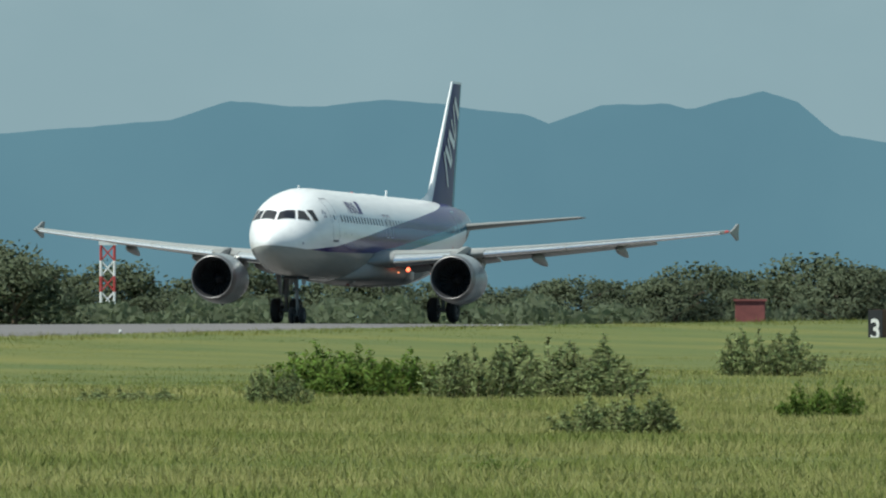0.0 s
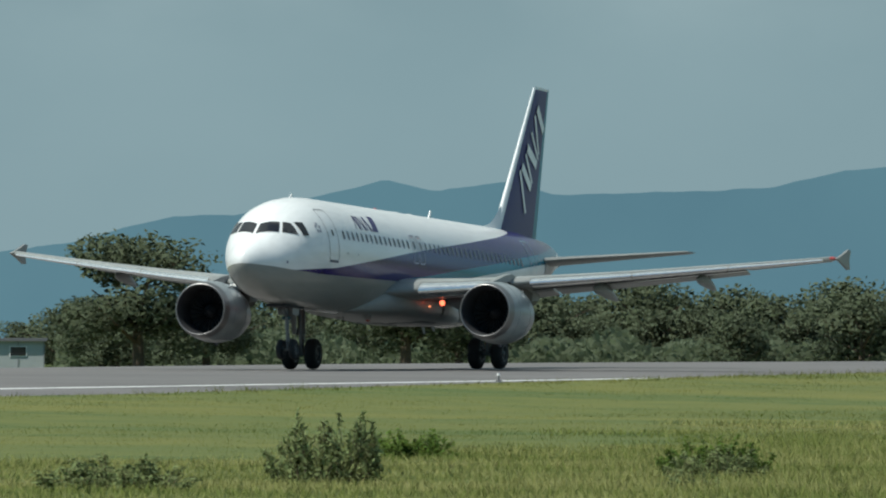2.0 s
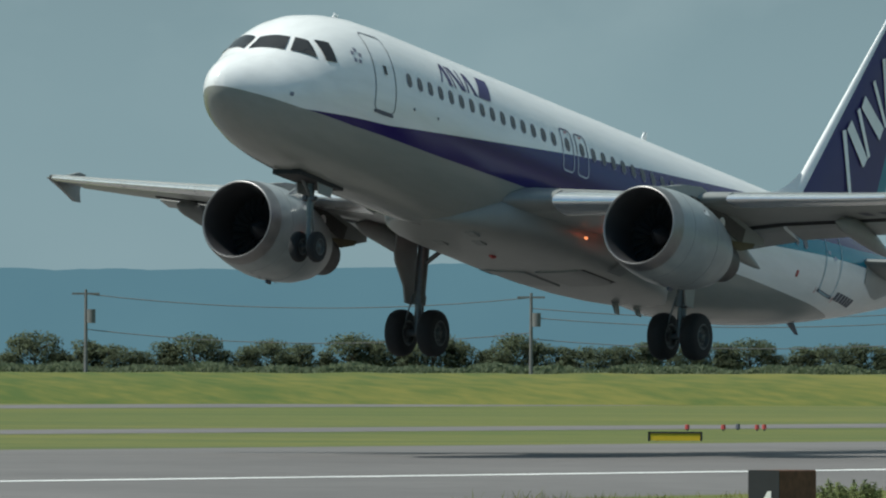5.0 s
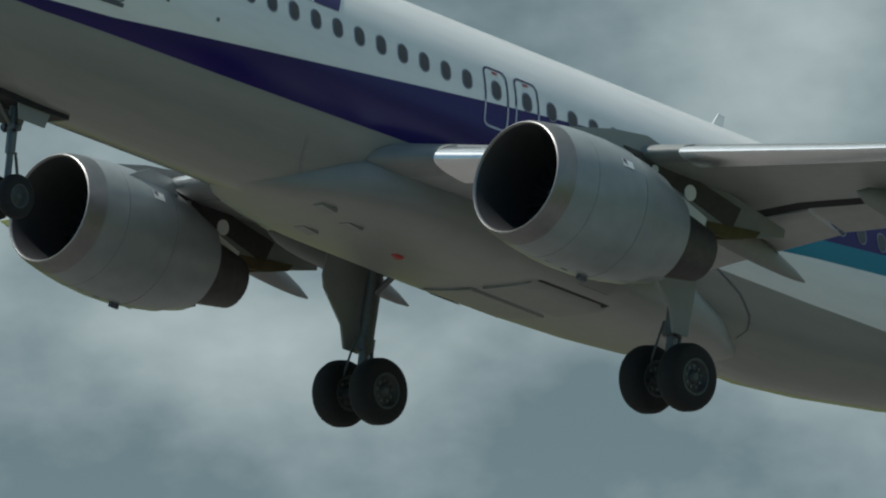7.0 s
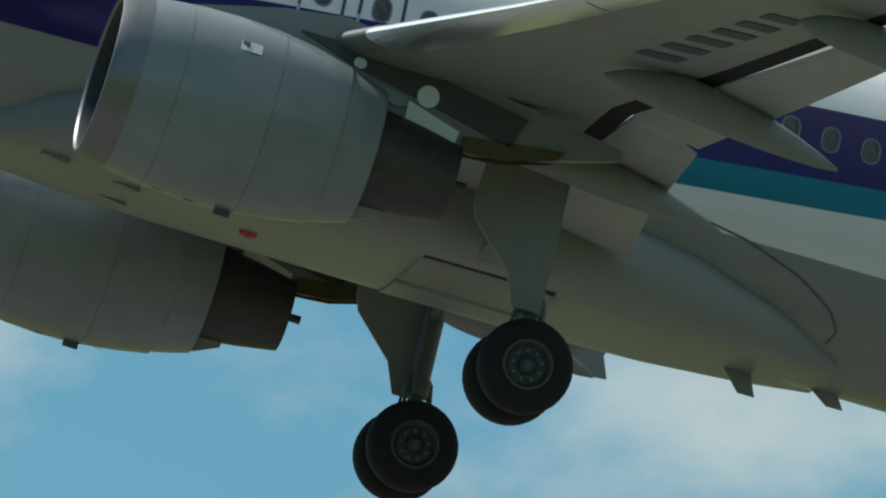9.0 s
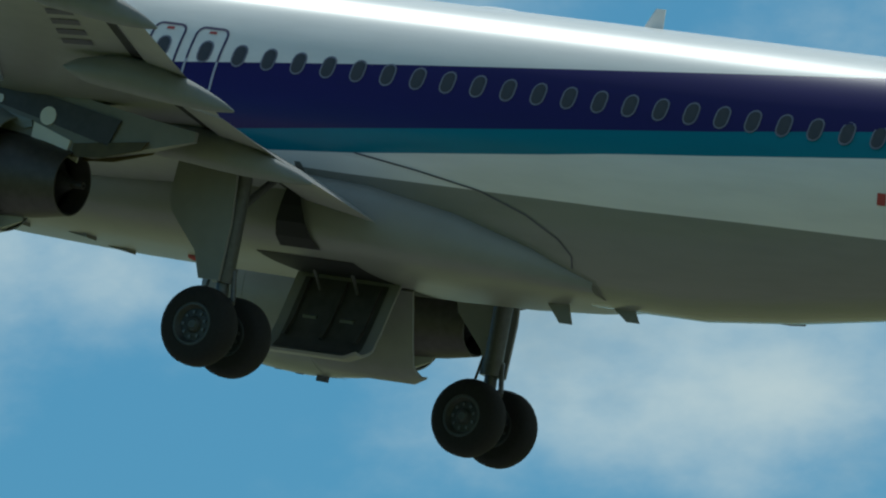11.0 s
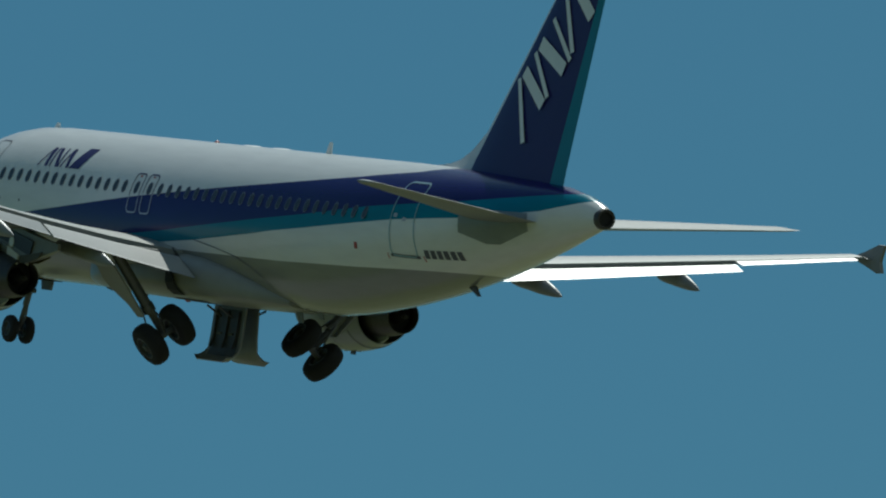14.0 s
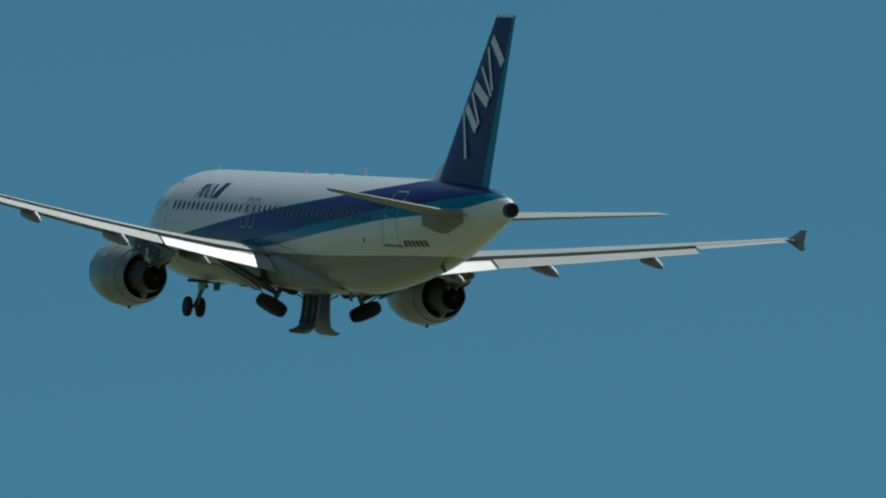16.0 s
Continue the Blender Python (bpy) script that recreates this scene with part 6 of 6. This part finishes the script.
part("roof", box(-1.0, -0.9, 2.45, 1.0, 0.9, 2.57), MAT["hazy_red"], m, smooth=False)


def build_shed(b, d, width, height, depth, wall, roof=True, windows=0, label="low grey flat-roofed airfield building"):
    m = thing("airfield_building", label, "building", "airfield buildings", at=facing(b, d))
    w = part("wall", box(-width / 2, 0, -0.1, width / 2, depth, height), wall, m, smooth=False)
    if roof:
        part("roof", box(-width / 2 - 0.25, -0.3, height, width / 2 + 0.25, depth + 0.3, height + 0.18), MAT["roof"], m, "flat dark roof edge", smooth=False)
    for k in range(windows):
        x = -width / 2 + (k + 0.6) * width / (windows + 0.2)
        f = part("window", box(x - 0.55, -0.05, height * 0.52, x + 0.55, 0.02, height * 0.85), MAT["mast_white"], m, smooth=False)
        part("pane", box(x - 0.48, -0.07, height * 0.55, x + 0.48, -0.04, height * 0.82), MAT["glass"], f, smooth=False)
    n = max(2, int(width / 1.8))
    for k in range(n + 1):
        x = -width / 2 + width * k / n
        part("panel_seam", box(x - 0.04, -0.035, 0, x + 0.04, 0.01, height - 0.02), MAT["concrete"], m, smooth=False)
    return m


build_shed(65.34, 735, 4.2, 2.55, 4, MAT["pale_wall"], True, 1, "pale hut with a blue-dark window")
build_shed(65.70, 750, 8.0, 2.6, 5, MAT["sheet"], True, 0)
build_shed(66.00, 740, 5.0, 2.3, 4, MAT["concrete"], True, 1)
build_shed(66.95, 735, 4.8, 1.7, 4, MAT["sheet"], True, 0)
build_shed(67.04, 760, 2.6, 3.0, 4, MAT["concrete"], True, 0)
build_shed(69.25, 900, 9.0, 2.6, 5, MAT["pale_wall"], True, 0, "pale low building beside the radar tower")
build_shed(69.84, 860, 3.2, 2.0, 4, MAT["pale_wall"], True, 1, "pale hut beside a tall tree")
build_shed(64.86, 760, 5.0, 2.9, 4, MAT["concrete"], True, 0)


def build_tank(b, d, r, h):
    m = thing("storage_tank", "grey cylindrical storage tank with a railed top", "tank", "storage tanks", at=facing(b, d))
    part("shell", tube((0, r, -0.1), (0, r, h), r, n=40), MAT["sheet"], m, "grey steel shell")
    part("rim", loft([[Vector(((r + q) * math.cos(a), r + (r + q) * math.sin(a), z)) for a in [2 * math.pi * k / 40 for k in range(40)]] for q, z in ((0.0, h - 0.25), (0.10, h - 0.22), (0.10, h), (0.0, h + 0.03))]), MAT["pale_wall"], m, "pale rim")
    for k in range(14):
        a = 2 * math.pi * k / 14
        part("rail_post", tube((r * 0.95 * math.cos(a), r + r * 0.95 * math.sin(a), h), (r * 0.95 * math.cos(a), r + r * 0.95 * math.sin(a), h + 0.7), 0.035, n=5), MAT["mast_white"], m)
    for z in (0.4, 0.7):
        ring = [Vector((r * 0.95 * math.cos(a), r + r * 0.95 * math.sin(a), h + z)) for a in [2 * math.pi * k / 28 for k in range(28)]]
        part("rail", join(*[tube(ring[k], ring[(k + 1) % 28], 0.03, n=4) for k in range(28)]), MAT["mast_white"], m)
    part("ladder", join(tube((-0.2, -0.05, 0), (-0.2, -0.05, h), 0.03, n=4), tube((0.2, -0.05, 0), (0.2, -0.05, h), 0.03, n=4), *[tube((-0.2, -0.05, 0.3 * k), (0.2, -0.05, 0.3 * k), 0.02, n=4) for k in range(1, 9)]), MAT["steel"], m)


build_tank(66.40, 770, 2.6, 2.75)
build_tank(66.80, 780, 2.6, 2.8)


def build_canopy():
    """An open shed with a flat roof on thin columns."""
    m = thing("open_shed", "open-sided shed with a flat roof on thin posts", "shed", at=facing(67.34, 800))
    part("roof", box(-4.4, 0, 3.0, 4.4, 5, 3.22), MAT["roof"], m, "flat grey roof", smooth=False)
    for k in range(7):
        part("post", box(-4.3 + 1.42 * k, 0.1, -0.1, -4.18 + 1.42 * k, 0.22, 3.0), MAT["pole"], m, smooth=False)
    part("back_wall", box(-4.4, 4.8, -0.1, 4.4, 5, 3.0), MAT["concrete"], m, smooth=False)


build_canopy()


def build_poles():
    tops = []
    for b, e, d, arm in ((65.95, 0.286, 800, 0), (65.66, 0.344, 830, 0), (65.87, 0.22, 860, 0), (67.44, 0.29, 800, 0), (67.84, 0.279, 810, 0), (67.10, 0.26, 840, 1), (64.07, 0.216, 820, 0), (60.85, 0.23, 900, 1), (62.94, 0.257, 900, 1), (59.0, 0.24, 900, 1),
                         (68.45, 0.20, 900, 0), (68.55, 0.15, 950, 0), (68.68, 0.18, 900, 0), (69.4, 0.16, 950, 0), (65.1, 0.12, 900, 1), (62.77, 0.13, 980, 1), (63.33, 0.126, 980, 0), (63.13, 0.055, 1000, 0)):
        h = EYE_Z + 0.62 + d * math.tan(radians(e))
        m = thing("utility_pole", "thin dark utility pole" + (" with cross arms" if arm else ""), "pole", "utility poles", at=facing(b, d))
        part("shaft", tube((0, 0, -0.1), (0, 0, h), 0.15, 0.09, 8), MAT["pole"], m)
        if arm:
            part("cross_arm", box(-0.9, -0.06, h - 0.35, 0.9, 0.06, h - 0.22), MAT["pole"], m, smooth=False)
            part("transformer", tube((0.35, -0.2, h - 2.2), (0.35, -0.2, h - 1.3), 0.28, n=10), MAT["pole"], m)
        tops.append((b, d, h))
    for i, j, drop in ((6, 5, 0.4), (7, 8, 1.0), (7, 9, 0.3), (7, 8, 1.6), (5, 1, 0.4), (7, 9, 2.6), (8, 6, 0.5), (7, 8, 3.0)):
        (b0, d0, h0), (b1, d1, h1) = tops[i], tops[j]
        a, c = Vector(place(b0, d0, h0 - 0.62 - drop)), Vector(place(b1, d1, h1 - 0.62 - drop))
        pts = [a.lerp(c, k / 12) - Vector((0, 0, 3.2 * (k / 12) * (1 - k / 12))) for k in range(13)]
        thing("power_cable", "thin dark sagging power cable", "cable", "power cables", data=loft([[p + Vector((0, 0.03 * math.cos(a), 0.03 * math.sin(a))) for a in (0, 1.57, 3.14, 4.71)] for p in pts]), mat=MAT["pole"])


build_poles()


def build_fence():
    m = thing("rail_fence", "white post and rail fence along a dark bank", "fence", at=facing(64.16, 745))
    for k in range(19):
        x = -8.6 + 0.95 * k
        part("post", box(x - 0.045, -0.045, -0.05, x + 0.045, 0.045, 1.72), MAT["pale_wall"], m, smooth=False)
    for z in (1.02, 1.22, 1.42, 1.62):
        part("rail", box(-8.7, -0.075, z - 0.025, 8.7, -0.045, z + 0.025), MAT["mast_white"], m, smooth=False)
    m = thing("low_wall", "pale low concrete wall before the sheds", "wall", at=facing(65.75, 700))
    for k in range(14):
        part("panel", box(-6.3 + 0.9 * k, 0, -0.05, -5.43 + 0.9 * k, 0.12, 0.95), MAT["concrete"], m, smooth=False)
    m = thing("retaining_wall", "low dark concrete retaining wall below the fence", "wall", at=facing(64.2, 742))
    for k in range(23):
        part("panel", box(-11.5 + k, -0.2, -0.05, -10.53 + k, 0.2, 0.64, 0.03), MAT["dark_wall"], m, smooth=False)
    for b, d, n in ((69.02, 740, 3), (69.15, 742, 3)):
        m = thing("striped_barrier", "red and white striped trestle barrier", "barrier", "striped barriers", at=facing(b, d))
        for k in range(n):
            part("board", box(-0.75 + 0.5 * k, 0, 0.15, -0.45 + 0.5 * k, 0.06, 0.75), MAT["mast_white"], m, smooth=False)
        part("rail", box(-0.8, 0.06, 0.3, 0.8, 0.1, 0.5), MAT["red"], m, smooth=False)
        part("leg", box(-0.05, 0.05, -0.05, 0.05, 0.1, 0.3), MAT["steel"], m, smooth=False)
    m = thing("mesh_fence", "thin grey wire fence on posts behind the far grass", "fence", at=facing(68.3, 720))
    for k in range(24):
        x = -11.5 + k
        part("post", tube((x, 0, -0.05), (x, 0, 1.15), 0.035, n=5), MAT["steel"], m)
    for z in (0.3, 0.7, 1.1):
        part("wire", tube((-11.5, 0, z), (11.5, 0, z), 0.02, n=4), MAT["steel"], m)


build_fence()


def motions():
    walk(plane, [(t, pose(x, RUNWAY_Y, z, bank, nose_up, yaw)) for t, x, z, nose_up, yaw, bank in FLIGHT])
    for s, leg in GEAR.items():
        at = Vector((17.47, s * 3.8, -1.15)) - REF
        walk(leg, [(t, pose(at.x, at.y, at.z + squat - float(np.interp(t, (4.5, 7, 10, 12.5), (0, 0.08, 0.08, 0.09) if s < 0 else (0, 0, 0.02, 0.09))), -s * turn, 0, 0)) for t, turn, squat in GEAR_TURN])
    # each stay folds up into the wing root as its leg comes in
    for s, stay in SIDE_STAYS.items():
        at = stay.location.copy()
        walk(stay, [(t, pose(at.x, at.y, at.z + squat, s * 38 * min(1.0, turn / 25), 0, 0)) for t, turn, squat in GEAR_TURN])
    at = Vector((5.15, 0, -1.85)) - REF
    walk(NOSE_GEAR, [(t, pose(at.x, at.y, at.z + squat, 0, turn, 0)) for t, turn, squat in NOSE_TURN])
    # the wings bend up as they take the weight
    for s, wing in WINGS.items():
        root = Matrix.Translation(Vector((15, s * 1.9, -1.1)) - REF)
        walk(wing, [(t, root @ pose(0, 0, 0, s * bend, 0, 0) @ root.inverted()) for t, bend in WING_BEND[s]])
        walk(ENGINES[s], [(t, root @ pose(0, 0, 0, s * bend * 0.3, 0, 0) @ root.inverted()) for t, bend in ENGINE_BEND])
    for s, door in GEAR_DOORS.items():
        at = door.location.copy()
        walk(door, [(t, pose(at.x, at.y, at.z, s * turn, 0, 0)) for t, turn in ((0.0, 89), (9.0, 89), (9.5, 77), (10.0, 60), (10.6, 34), (11.2, 10), (11.8, 0), (16.0, 0))])
    for s, door in LEG_BAY_DOORS.items():
        at = door.location.copy()
        walk(door, [(t, pose(at.x, at.y, at.z, -s * turn, 0, 0)) for t, turn in ((0.0, 0), (9.0, 0), (9.4, 50), (9.8, 75), (16.0, 75))])
    # the lamps fold away into the wing
    for lamp in LAMPS:
        at = lamp.location.copy()
        walk(lamp, [(t, pose(at.x, at.y, at.z + up, 0, 0, 0)) for t, up in ((0.0, 0), (4.8, 0), (6.0, 0.55), (16.0, 0.55))])


# degrees by which the legs fold: main legs towards the belly, nose leg forwards
GEAR_TURN = ((0.0, 0, 0.33), (2.5, 0, 0.33), (3.0, 0, 0.31), (3.5, 0, 0.14), (3.9, 0, 0.10), (4.5, 0, 0.08), (7.0, 0, 0.05), (10.0, 0, 0.05), (11.6, 0, 0.05), (12.5, 11.5, 0.05), (13.0, 19.5, 0.05), (13.5, 29, 0.05), (14.5, 48, 0.05), (15.3, 57, 0.05), (16.0, 63, 0.05))
NOSE_TURN = ((0.0, 0, -0.12), (1.2, 0, -0.10), (2.2, 0, 0.0), (12.7, 0, 0.0), (13.5, 15, 0.0), (14.0, 27, 0.0), (14.5, 36, 0.0), (15.0, 42, 0.0), (16.0, 55, 0.0))
ENGINE_BEND = ((0.0, 0.0), (2.5, 0.4), (4.5, 1.4), (6.0, 1.8), (9.0, 1.8), (12.5, 0.3), (16.0, 0.0))
WING_BEND = {1: ((0.0, 1.1), (1.0, 1.3), (2.0, 1.7), (3.5, 1.8), (4.5, 2.1), (6.0, 2.4), (16.0, 2.4)),
             -1: ((0.0, 0.0), (1.5, 0.1), (2.5, 0.6), (3.5, 1.2), (4.5, 1.5), (7.0, 1.5), (9.0, 1.6), (12.5, 2.4), (16.0, 2.4))}

motions()
